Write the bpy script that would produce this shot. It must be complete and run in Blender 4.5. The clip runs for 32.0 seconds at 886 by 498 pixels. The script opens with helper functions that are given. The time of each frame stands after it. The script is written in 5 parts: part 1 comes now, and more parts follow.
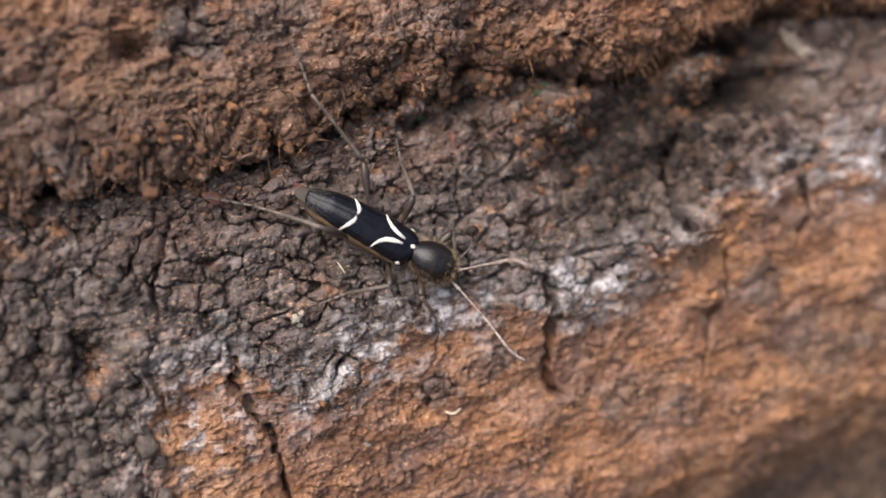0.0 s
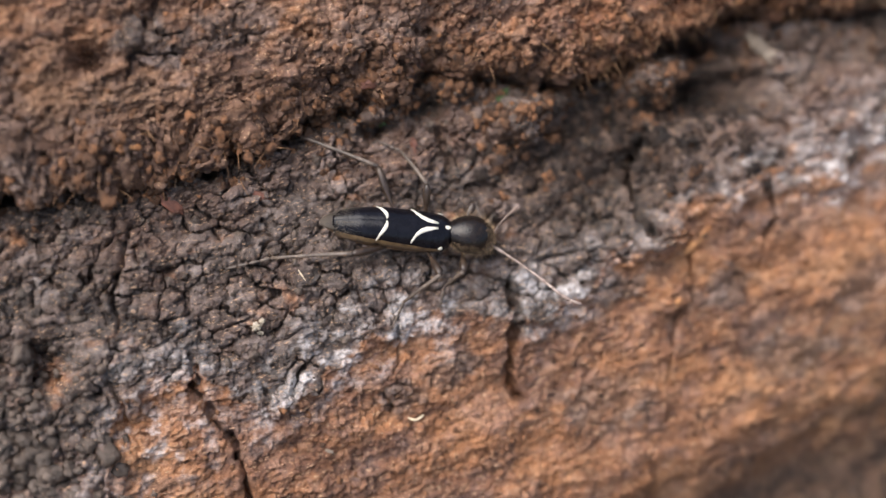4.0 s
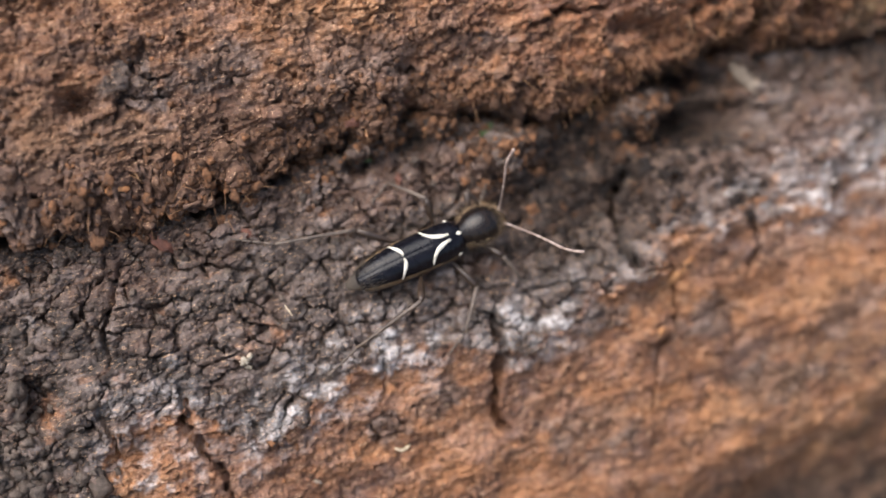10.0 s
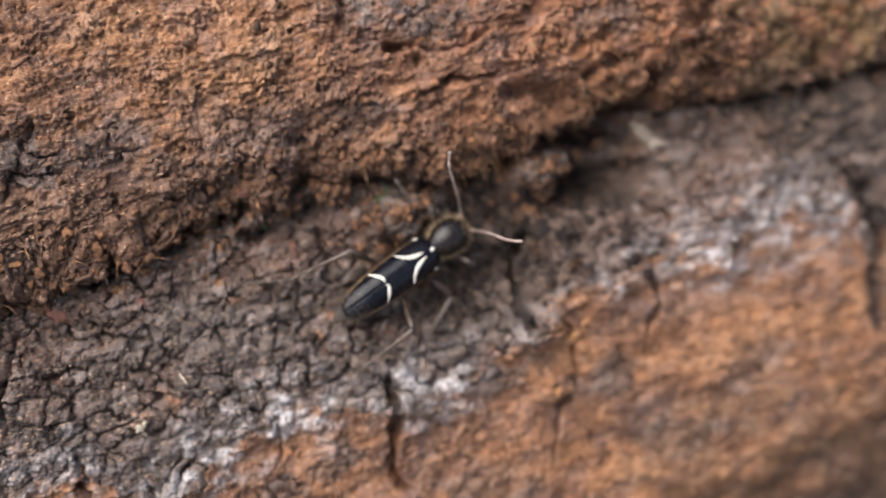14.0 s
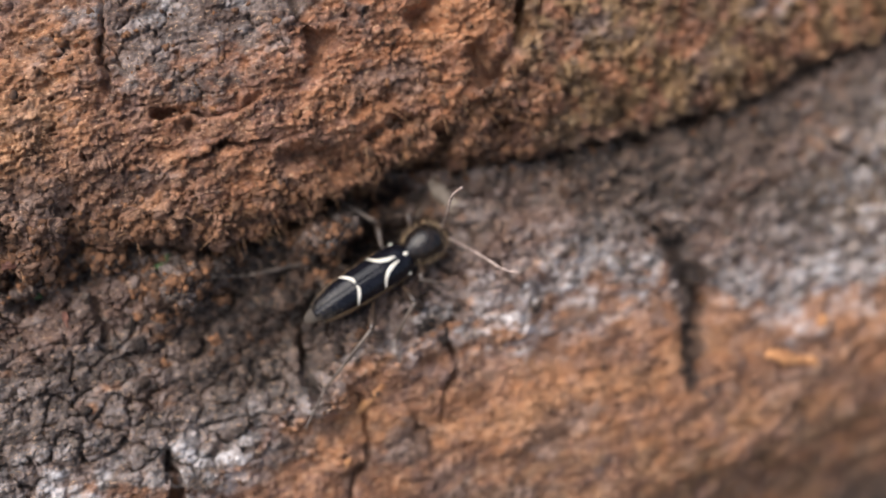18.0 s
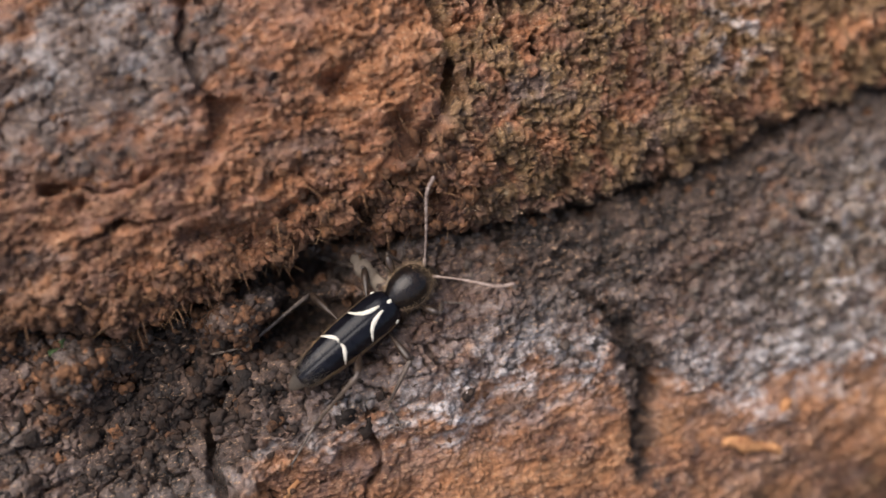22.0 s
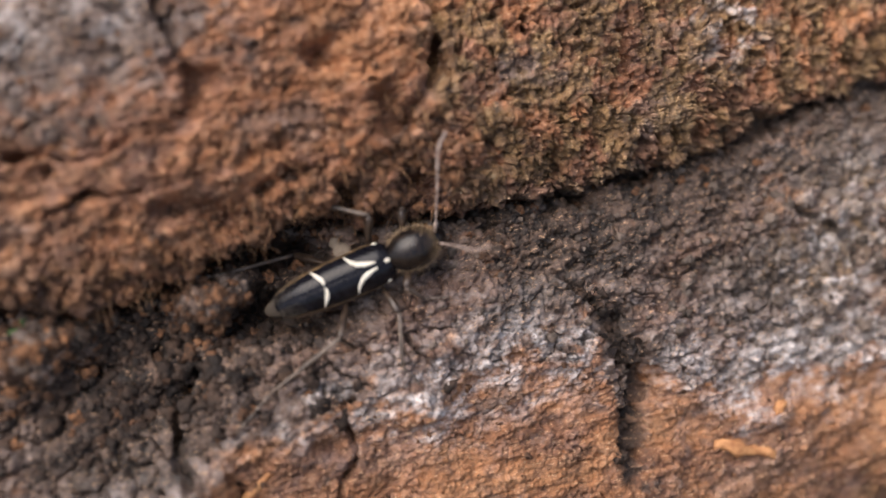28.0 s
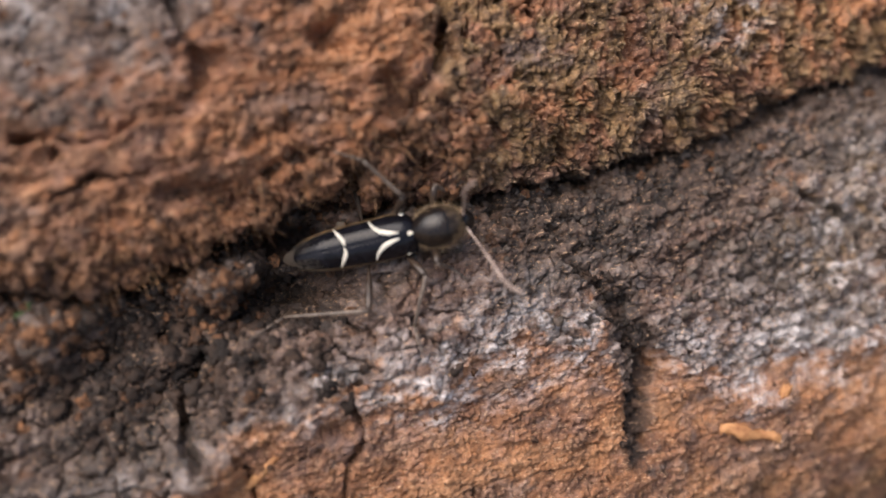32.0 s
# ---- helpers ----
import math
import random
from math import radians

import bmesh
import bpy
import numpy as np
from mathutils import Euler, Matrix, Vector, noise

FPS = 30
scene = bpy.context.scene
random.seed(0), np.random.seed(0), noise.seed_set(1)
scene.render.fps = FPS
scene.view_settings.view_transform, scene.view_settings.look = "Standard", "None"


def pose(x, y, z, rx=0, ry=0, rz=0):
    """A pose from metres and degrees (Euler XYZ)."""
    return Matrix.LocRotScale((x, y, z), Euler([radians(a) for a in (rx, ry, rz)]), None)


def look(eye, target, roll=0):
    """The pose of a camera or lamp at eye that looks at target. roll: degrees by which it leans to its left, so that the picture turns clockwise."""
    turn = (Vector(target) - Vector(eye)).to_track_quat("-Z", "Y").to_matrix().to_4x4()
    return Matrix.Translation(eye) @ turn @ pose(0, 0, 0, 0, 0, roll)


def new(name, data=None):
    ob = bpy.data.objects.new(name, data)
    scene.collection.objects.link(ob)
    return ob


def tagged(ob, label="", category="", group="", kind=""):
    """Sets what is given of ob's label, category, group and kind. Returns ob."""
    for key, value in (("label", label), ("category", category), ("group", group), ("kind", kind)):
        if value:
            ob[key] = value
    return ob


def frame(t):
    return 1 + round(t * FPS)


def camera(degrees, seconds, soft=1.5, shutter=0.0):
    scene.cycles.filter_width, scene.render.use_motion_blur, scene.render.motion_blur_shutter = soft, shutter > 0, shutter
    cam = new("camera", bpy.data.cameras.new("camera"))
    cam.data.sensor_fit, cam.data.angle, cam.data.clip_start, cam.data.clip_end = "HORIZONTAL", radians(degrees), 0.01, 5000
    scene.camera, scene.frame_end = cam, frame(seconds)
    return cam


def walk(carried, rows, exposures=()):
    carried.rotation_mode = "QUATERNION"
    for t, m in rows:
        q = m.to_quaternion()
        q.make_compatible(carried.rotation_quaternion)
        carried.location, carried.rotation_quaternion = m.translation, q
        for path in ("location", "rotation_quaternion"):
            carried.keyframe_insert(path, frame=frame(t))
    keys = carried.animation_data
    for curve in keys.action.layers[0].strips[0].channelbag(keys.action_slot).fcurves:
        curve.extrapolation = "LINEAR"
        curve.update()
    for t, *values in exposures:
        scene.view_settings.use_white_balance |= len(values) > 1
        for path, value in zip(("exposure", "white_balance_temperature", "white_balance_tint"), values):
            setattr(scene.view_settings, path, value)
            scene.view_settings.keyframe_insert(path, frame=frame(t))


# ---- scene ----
cam = camera(40.0, 32.0, soft=1.5)
# the lens is close to its subject: a shallow depth of focus, set once
cam.data.dof.use_dof = True
cam.data.dof.focus_distance = 0.0485
cam.data.dof.aperture_fstop = 21.0
PATH = [
    (0, -0.009713, -0.039451, 0.287122, 42.967, -1.254, -0.785),
    (0.5, -0.009480, -0.039390, 0.287184, 42.923, -1.260, -0.824),
    (1, -0.009248, -0.039111, 0.287276, 42.699, -1.174, -0.752),
    (1.5, -0.009219, -0.039231, 0.287295, 42.843, -1.127, -0.776),
    (2, -0.009691, -0.039273, 0.287589, 42.695, -1.444, -1.144),
    (2.5, -0.009176, -0.039498, 0.287669, 42.854, -1.025, -0.868),
    (3, -0.008870, -0.039619, 0.287710, 42.944, -0.931, -0.873),
    (3.5, -0.008340, -0.039208, 0.287531, 42.760, -0.877, -0.767),
    (4, -0.007627, -0.039121, 0.287553, 42.671, -0.647, -0.586),
    (4.5, -0.007178, -0.039301, 0.287656, 42.710, -0.478, -0.539),
    (6.5, -0.007109, -0.039941, 0.287699, 42.915, -0.248, -0.644),
    (7, -0.006946, -0.039817, 0.287534, 42.867, -0.104, -0.465),
    (7.5, -0.006791, -0.040139, 0.287680, 43.015, 0.088, -0.417),
    (8, -0.006641, -0.039926, 0.287611, 43.046, 0.202, -0.379),
    (8.5, -0.006316, -0.039673, 0.287789, 43.049, 0.406, -0.185),
    (9, -0.006184, -0.039352, 0.288120, 43.015, 0.479, -0.186),
    (9.5, -0.006209, -0.038761, 0.288680, 42.648, 0.381, -0.221),
    (10, -0.005851, -0.038376, 0.289520, 42.150, 0.545, -0.006),
    (10.5, -0.005329, -0.038594, 0.289354, 42.759, 1.001, 0.106),
    (11, -0.004830, -0.038707, 0.289722, 42.803, 1.290, 0.159),
    (11.5, -0.003966, -0.038415, 0.290232, 42.470, 1.714, 0.542),
    (12, -0.003404, -0.038358, 0.290381, 42.635, 1.958, 0.514),
    (12.5, -0.002444, -0.038134, 0.290846, 42.533, 2.276, 0.787),
    (13, -0.001861, -0.037827, 0.291297, 42.432, 2.171, 0.655),
    (13.5, -0.000725, -0.037078, 0.291846, 41.963, 2.268, 0.821),
    (14, 0.000444, -0.036281, 0.292194, 41.491, 2.289, 0.855),
    (14.5, 0.001936, -0.035682, 0.292363, 41.120, 2.538, 0.994),
    (16.5, 0.007112, -0.034181, 0.292159, 40.566, 2.884, 1.101),
    (17, 0.008466, -0.033173, 0.292647, 40.159, 2.996, 1.282),
    (17.5, 0.009311, -0.032486, 0.293162, 40.003, 2.836, 1.116),
    (18, 0.010172, -0.032173, 0.293036, 40.475, 2.863, 0.992),
    (18.5, 0.010891, -0.032114, 0.292953, 41.026, 2.898, 0.841),
    (19, 0.011337, -0.031357, 0.293161, 40.829, 2.704, 0.761),
    (19.5, 0.012073, -0.030323, 0.293573, 40.285, 2.896, 1.061),
    (20, 0.012340, -0.029898, 0.293738, 40.328, 3.017, 1.089),
    (20.5, 0.012707, -0.029369, 0.293460, 40.480, 3.314, 1.279),
    (21, 0.012646, -0.028481, 0.293605, 40.008, 3.041, 1.249),
    (21.5, 0.013029, -0.027210, 0.293152, 39.625, 3.000, 1.432),
    (22, 0.013772, -0.026350, 0.291804, 40.104, 3.331, 1.633),
    (22.5, 0.014440, -0.025273, 0.290988, 39.758, 3.326, 1.909),
    (23, 0.015604, -0.024792, 0.289334, 40.460, 3.906, 2.527),
    (23.5, 0.016158, -0.025364, 0.288750, 41.345, 4.087, 2.678),
    (24, 0.015661, -0.025350, 0.288856, 41.369, 3.484, 2.481),
    (24.5, 0.014286, -0.026945, 0.289234, 42.678, 2.501, 1.643),
    (26.5, 0.013268, -0.026903, 0.288551, 43.281, 1.878, 1.461),
    (27, 0.013304, -0.026542, 0.288839, 42.538, 1.749, 1.625),
    (27.5, 0.013409, -0.026661, 0.288775, 42.406, 1.797, 1.758),
    (28, 0.013532, -0.026899, 0.288536, 42.452, 1.955, 1.839),
    (28.5, 0.013374, -0.027067, 0.288373, 42.383, 1.914, 1.763),
    (29, 0.013260, -0.027518, 0.287918, 42.888, 2.016, 1.614),
    (29.5, 0.013281, -0.027465, 0.288040, 42.616, 2.008, 1.757),
    (30, 0.013310, -0.027480, 0.288015, 42.604, 2.070, 1.789),
    (30.5, 0.013280, -0.027342, 0.288111, 42.377, 2.026, 1.805),
    (31, 0.013189, -0.027478, 0.288061, 42.510, 1.986, 1.699),
    (31.5, 0.013264, -0.027682, 0.287911, 42.830, 2.066, 1.706),
    (32, 0.013079, -0.027515, 0.288012, 42.644, 1.837, 1.583),
]
walk(cam, [(t, pose(*p)) for t, *p in PATH], exposures=[(0, 0.58, 6500, 10), (15, 0.60, 6500, 10), (20, 0.45, 6500, 10), (21, 0.39, 6600, 11), (22, 0.25, 6700, 12), (23, 0.37, 6800, 13), (24, 0.44, 6800, 13), (32, 0.44, 6800, 13)])

# ---- world and light ----
world = bpy.data.worlds.new("overcast_sky")
scene.world = world
world.use_nodes = True
wn = world.node_tree.nodes
sky = wn.new("ShaderNodeTexSky")
sky.sky_type = "NISHITA"
sky.sun_disc = False
sky.sun_elevation, sky.sun_rotation = radians(67), radians(-109)
sky.air_density, sky.dust_density, sky.ozone_density = 1.0, 4.0, 0.6
wn["Background"].inputs["Strength"].default_value = 0.15
world.node_tree.links.new(sky.outputs[0], wn["Background"].inputs["Color"])

sun_data = bpy.data.lights.new("sun", "SUN")
sun_data.energy, sun_data.angle, sun_data.color = 3.2, radians(64), (1.0, 0.965, 0.95)
sun = new("sun", sun_data)
sun.matrix_world = look((-1.13, -0.38, 3.12), (0.0, 0.0, 0.25))

# ---- log axes: u along the grain, v up across it, h out of the wood; all in mm ----
MM = 0.001
RADIUS = 150.0
AXIS = Vector((0.93430, 0.35648, 0.0))
OUT = Vector((0.25946, -0.68001, 0.68576)).normalized()
UP = OUT.cross(AXIS).normalized()
ORIGIN = Vector((0.0, 0.0, 0.25286))
LOG = Matrix((AXIS, UP, OUT)).transposed().to_4x4()
LOG.translation = ORIGIN


def at(u, v, h=0.0):
    """A place in the world from log coordinates in mm."""
    return ORIGIN + MM * (u * AXIS + v * UP + h * OUT)


# ---- noise ----
rng = np.random.RandomState(7)
PERM = rng.permutation(4096)
GRAD = rng.rand(4096) * 2 * np.pi
GX, GY = np.cos(GRAD), np.sin(GRAD)
R1, R2, R3 = rng.rand(4096), rng.rand(4096), rng.rand(4096)


def hashed(i, j, seed):
    return PERM[(PERM[(i + 17 * seed) & 4095] + j + 131 * seed) & 4095]


def gnoise(x, y, seed=0):
    """Smooth gradient noise, about -0.7 to 0.7."""
    i, j = np.floor(x).astype(np.int64), np.floor(y).astype(np.int64)
    fx, fy = x - i, y - j
    sx, sy = fx * fx * fx * (fx * (fx * 6 - 15) + 10), fy * fy * fy * (fy * (fy * 6 - 15) + 10)

    def corner(a, b):
        k = hashed(i + a, j + b, seed)
        return GX[k] * (fx - a) + GY[k] * (fy - b)

    low = corner(0, 0) * (1 - sx) + corner(1, 0) * sx
    high = corner(0, 1) * (1 - sx) + corner(1, 1) * sx
    return low * (1 - sy) + high * sy


def fbm(x, y, octaves, seed=0, gain=0.5):
    total, amp = 0.0, 1.0
    for k in range(octaves):
        total = total + amp * gnoise(x * 2.03**k + 3.1 * k, y * 2.03**k - 1.7 * k, seed + k)
        amp *= gain
    return total


def cells(x, y, seed=0, jitter=0.9):
    """Voronoi cells: distance to the nearest and second nearest seed, and a random number for the cell."""
    i, j = np.floor(x).astype(np.int64), np.floor(y).astype(np.int64)
    f1 = np.full(x.shape, 9.0)
    f2 = np.full(x.shape, 9.0)
    own = np.zeros(x.shape, np.int64)
    for a in (-1, 0, 1):
        for b in (-1, 0, 1):
            k = hashed(i + a, j + b, seed)
            d = np.hypot(i + a + 0.5 + jitter * (R1[k] - 0.5) - x, j + b + 0.5 + jitter * (R2[k] - 0.5) - y)
            near = d < f1
            f2 = np.where(near, f1, np.minimum(f2, d))
            own = np.where(near, k, own)
            f1 = np.where(near, d, f1)
    return f1, f2, R3[own]


def cell_names(x, y, seed=0, jitter=0.9):
    """A whole number for the Voronoi cell that each place lies in."""
    i, j = np.floor(x).astype(np.int64), np.floor(y).astype(np.int64)
    best, names = np.full(x.shape, 9.0), np.zeros(x.shape, np.int64)
    for a in (-1, 0, 1):
        for b in (-1, 0, 1):
            k = hashed(i + a, j + b, seed)
            d = np.hypot(i + a + 0.5 + jitter * (R1[k] - 0.5) - x, j + b + 0.5 + jitter * (R2[k] - 0.5) - y)
            names = np.where(d < best, (i + a + 500) * 1000 + j + b + 500, names)
            best = np.minimum(best, d)
    return names


def ramp(x, a, b):
    t = np.clip((x - a) / (b - a), 0, 1)
    return t * t * (3 - 2 * t)


def bump_at(u, v, cu, cv, ru, rv, power=1.0):
    return np.exp(-((((u - cu) / ru) ** 2 + ((v - cv) / rv) ** 2) ** power))


def line_distance(u, v, points):
    """Distance to a bent line, and how far along it, from 0 to 1."""
    best, along = np.full(u.shape, 99.0), np.zeros(u.shape)
    n = len(points) - 1
    for k in range(n):
        (a, b), (c, d) = points[k], points[k + 1]
        s = np.clip(((u - a) * (c - a) + (v - b) * (d - b)) / ((c - a) ** 2 + (d - b) ** 2), 0, 1)
        dist = np.hypot(u - a - s * (c - a), v - b - s * (d - b))
        along = np.where(dist < best, (k + s) / n, along)
        best = np.minimum(best, dist)
    return best, along


# ---- the log's relief ----
CREVICE_U = (-40, -24, -19, -15, -11, -9, -6, -2, 2, 5, 7, 9.8, 14, 17, 21, 25, 27.3, 33, 40)
CREVICE_V = (3.6, 3.3, 2.8, 2.9, 3.3, 3.5, 3.9, 2.6, 2.5, 3.0, 3.5, 3.1, 2.1, 1.9, 1.9, 1.9, 2.6, 3.0, 3.2)
EDGE_U = (-40, -28, -23.6, -22.4, -20.5, -19, -17, -14.8, -12.4, -11, -8.5, -6, -3.6, -1, 1.7, 4.4, 7.3, 10, 12.8, 17.6, 20, 22.9, 24, 30, 40)
EDGE_V = (-10.5, -10.0, -9.0, -5.2, -4.9, -5.8, -7.6, -6.9, -6.1, -5.9, -6.1, -6.7, -6.9, -5.8, -4.7, -4.0, -4.1, -4.3, -3.7, -4.5, -6.0, -8.0, -7.4, -8.4, -9.0)


def crack(u, v, depth, width, points, steep=2):
    """A groove along a bent line, fading out at its ends."""
    d, s = line_distance(u, v, points)
    return -depth * np.exp(-((d / width) ** steep)) * np.clip(6 * np.minimum(s + 0.06, 1.06 - s), 0, 1)


def form(u, v):
    """The broad shape: height and overhang in mm at places u, v, and what the detail needs of it."""
    wu = u + 0.55 * fbm(u / 2.6, v / 2.6, 4, 11)
    wv = v + 0.45 * fbm(u / 2.2 + 9, v / 2.2, 4, 15)
    vc = np.interp(wu, CREVICE_U, CREVICE_V) + 0.55 * fbm(u / 1.5, v / 3.0, 3, 21, 0.6)
    ve = np.interp(u, EDGE_U, EDGE_V) + 1.0 * fbm(u / 1.9, v / 1.6, 4, 23, 0.6)
    up = wv - vc      # above the crevice
    low = wv - ve     # above the ledge's edge
    ridge = ramp(up, -0.3, 0.55)
    ledge = ramp(low, -0.4, 0.4) * (1 - ridge)
    face = 1 - ramp(low, -0.4, 0.4)

    # broad form
    crest = np.interp(u, (-40, -24, -12, -4, 2, 9, 13.5, 15, 22, 28, 40), (0.9, 0.8, 0.7, 1.1, 1.7, 2.2, 1.8, 0.9, 0.2, -0.8, -1.5))
    floor = np.interp(u, (-40, -20, -10, 0, 10, 18, 24, 32, 40), (-0.9, -1.0, -1.2, -1.4, -1.1, -1.0, -1.4, -2.0, -2.4))
    rim = np.interp(u, (-40, -24, -18, -10, 0, 10, 18, 24, 32, 40), (-0.2, -0.1, 0.1, 0.5, 0.7, 0.8, 0.4, -0.5, -0.9, -1.2))
    span = np.clip(low / np.maximum(vc - ve, 0.5), 0, 1)
    h_ledge = rim + (floor - rim) * span**1.2 - 0.35 * np.exp(-((up / 0.6) ** 2))
    h_face = rim - (0.10 * np.clip(-low, 0, 3) + 0.035 * np.clip(-low, 0, 40)) * np.interp(u, (6, 16), (1, 0.1)) - 0.25 * ramp(-low, 0.0, 0.8)
    round_off = np.clip(up - 4.5, 0, 40)
    h_ridge = floor + (crest - floor) * (1 - np.exp(-np.clip(up, 0, 9) / np.interp(u, (-40, -8, 0, 40), (0.9, 1.0, 1.2, 1.3)))) - 0.012 * round_off**2
    h = h_ledge * (1 - ridge) * (1 - face) + h_face * face + h_ridge * ridge
    # groove low on the face
    h = h - 3.4 * ramp(-v + 0.9 * fbm(u / 3.0, v / 3.0, 3, 37), 14.3 - 0.06 * u, 20.5 - 0.06 * u) - 0.5 * bump_at(u, v, 12, -15, 9, 1.6)

    h = h + 0.40 * fbm(u / 5.5, v / 4.0, 2, 31) + 0.42 * fbm(u / 2.2, v / 1.5, 3, 35)

    # the dark crevice and hollows under the ridge
    slot = np.exp(-(((up + 0.15) / 0.34) ** 2))
    gate = np.interp(u, (-40, -24, -17, -15.6, -14, -13, -6, -4, 1.5, 3, 6, 9, 12, 16, 20, 24, 28, 36), (0.8, 1, 1, 0.35, 1, 0.3, 0.2, 0.35, 0.6, 0.4, 0.7, 0.4, 0.3, 0.35, 0.4, 0.35, 0.3, 0.2))
    gate = gate * ramp(fbm(u / 1.3, v / 5.0, 2, 41), -0.75, 0.1)
    h = h - slot * (0.15 + (2.0 + 1.2 * ramp(-u, 12, 15)) * gate)
    for cu, cv, ru, rv, d in ((4.7, 4.5, 0.9, 0.55, 1.3), (8.8, 3.6, 0.9, 0.6, 1.7), (7.6, 5.3, 0.7, 0.35, 0.9), (11.5, 6.9, 0.45, 0.7, 1.3), (6.3, 5.2, 0.5, 0.3, 0.8), (10.5, 3.4, 0.7, 0.45, 1.2), (4.8, 9.2, 0.6, 0.35, 0.9), (13.9, 8.2, 0.45, 0.6, 1.1), (6.3, 2.4, 1.2, 0.8, 3.6), (5.4, 0.4, 1.7, 0.9, 1.9), (7.0, -0.1, 2.2, 0.9, 1.7), (0.2, 0.6, 2.6, 1.2, 1.1), (3.9, 0.6, 2.0, 1.2, 1.4), (-2.2, -1.5, 3.4, 2.0, 0.9), (-1.0, 2.2, 2.4, 0.5, 1.3),
                              (1.0, -2.2, 1.6, 1.4, 0.7), (-19.8, 7.4, 0.75, 0.5, 1.6), (-19.6, 3.5, 0.7, 0.4, 1.8), (-13.9, 3.0, 0.9, 0.35, 1.8), (9.5, 9.2, 0.75, 0.6, 1.6),
                              (-2.0, 8.2, 0.3, 0.25, 1.0), (-1.1, 7.6, 0.25, 0.22, 0.8), (26.2, 6.2, 0.9, 1.2, 0.7), (7.6, 1.9, 1.1, 0.7, 1.8), (-24.5, -3.6, 0.9, 0.9, 1.3), (10.6, 4.9, 0.8, 0.5, 1.4), (9.2, 4.3, 0.6, 0.4, 1.6), (11.8, 4.0, 0.5, 0.6, 1.2), (-22.5, 3.2, 1.4, 0.35, 1.4), (-9.3, 2.2, 0.9, 0.3, 1.2), (-6.8, 2.6, 0.5, 0.4, 1.2), (3.0, 5.0, 1.0, 0.35, 0.8), (-17.6, 8.6, 1.2, 0.5, 0.5)):
        h = h - d * bump_at(wu, wv, cu, cv, ru, rv, 1.4)
    for cu, cv, r, d in ((1.2, -5.4, 1.0, 1.15), (1.2, -7.8, 0.9, 0.7), (25.6, 5.4, 1.4, 0.35), (-16.0, -8.3, 1.2, 0.2), (24.5, -10.0, 2.2, 0.5), (-9.0, -6.7, 1.1, 0.25), (29.2, -5.5, 1.1, 0.5), (-9.6, 3.0, 1.3, 0.6), (-6.2, 3.0, 1.1, 0.5), (-2.9, 1.3, 1.5, 1.3), (3.4, 1.4, 1.2, 1.9), (11.2, 5.2, 1.4, 0.6)):
        h = h + d * bump_at(wu, wv, cu, cv, r, r * 0.8, 1.8)

    gate_shift = -(0.2 + (0.65 + 0.5 * ramp(-u, 12, 15)) * gate) * np.exp(-(((up - 0.65) / 0.6) ** 2)) * ridge
    return h, gate_shift, (wu, wv, up, low, ridge, ledge, face)


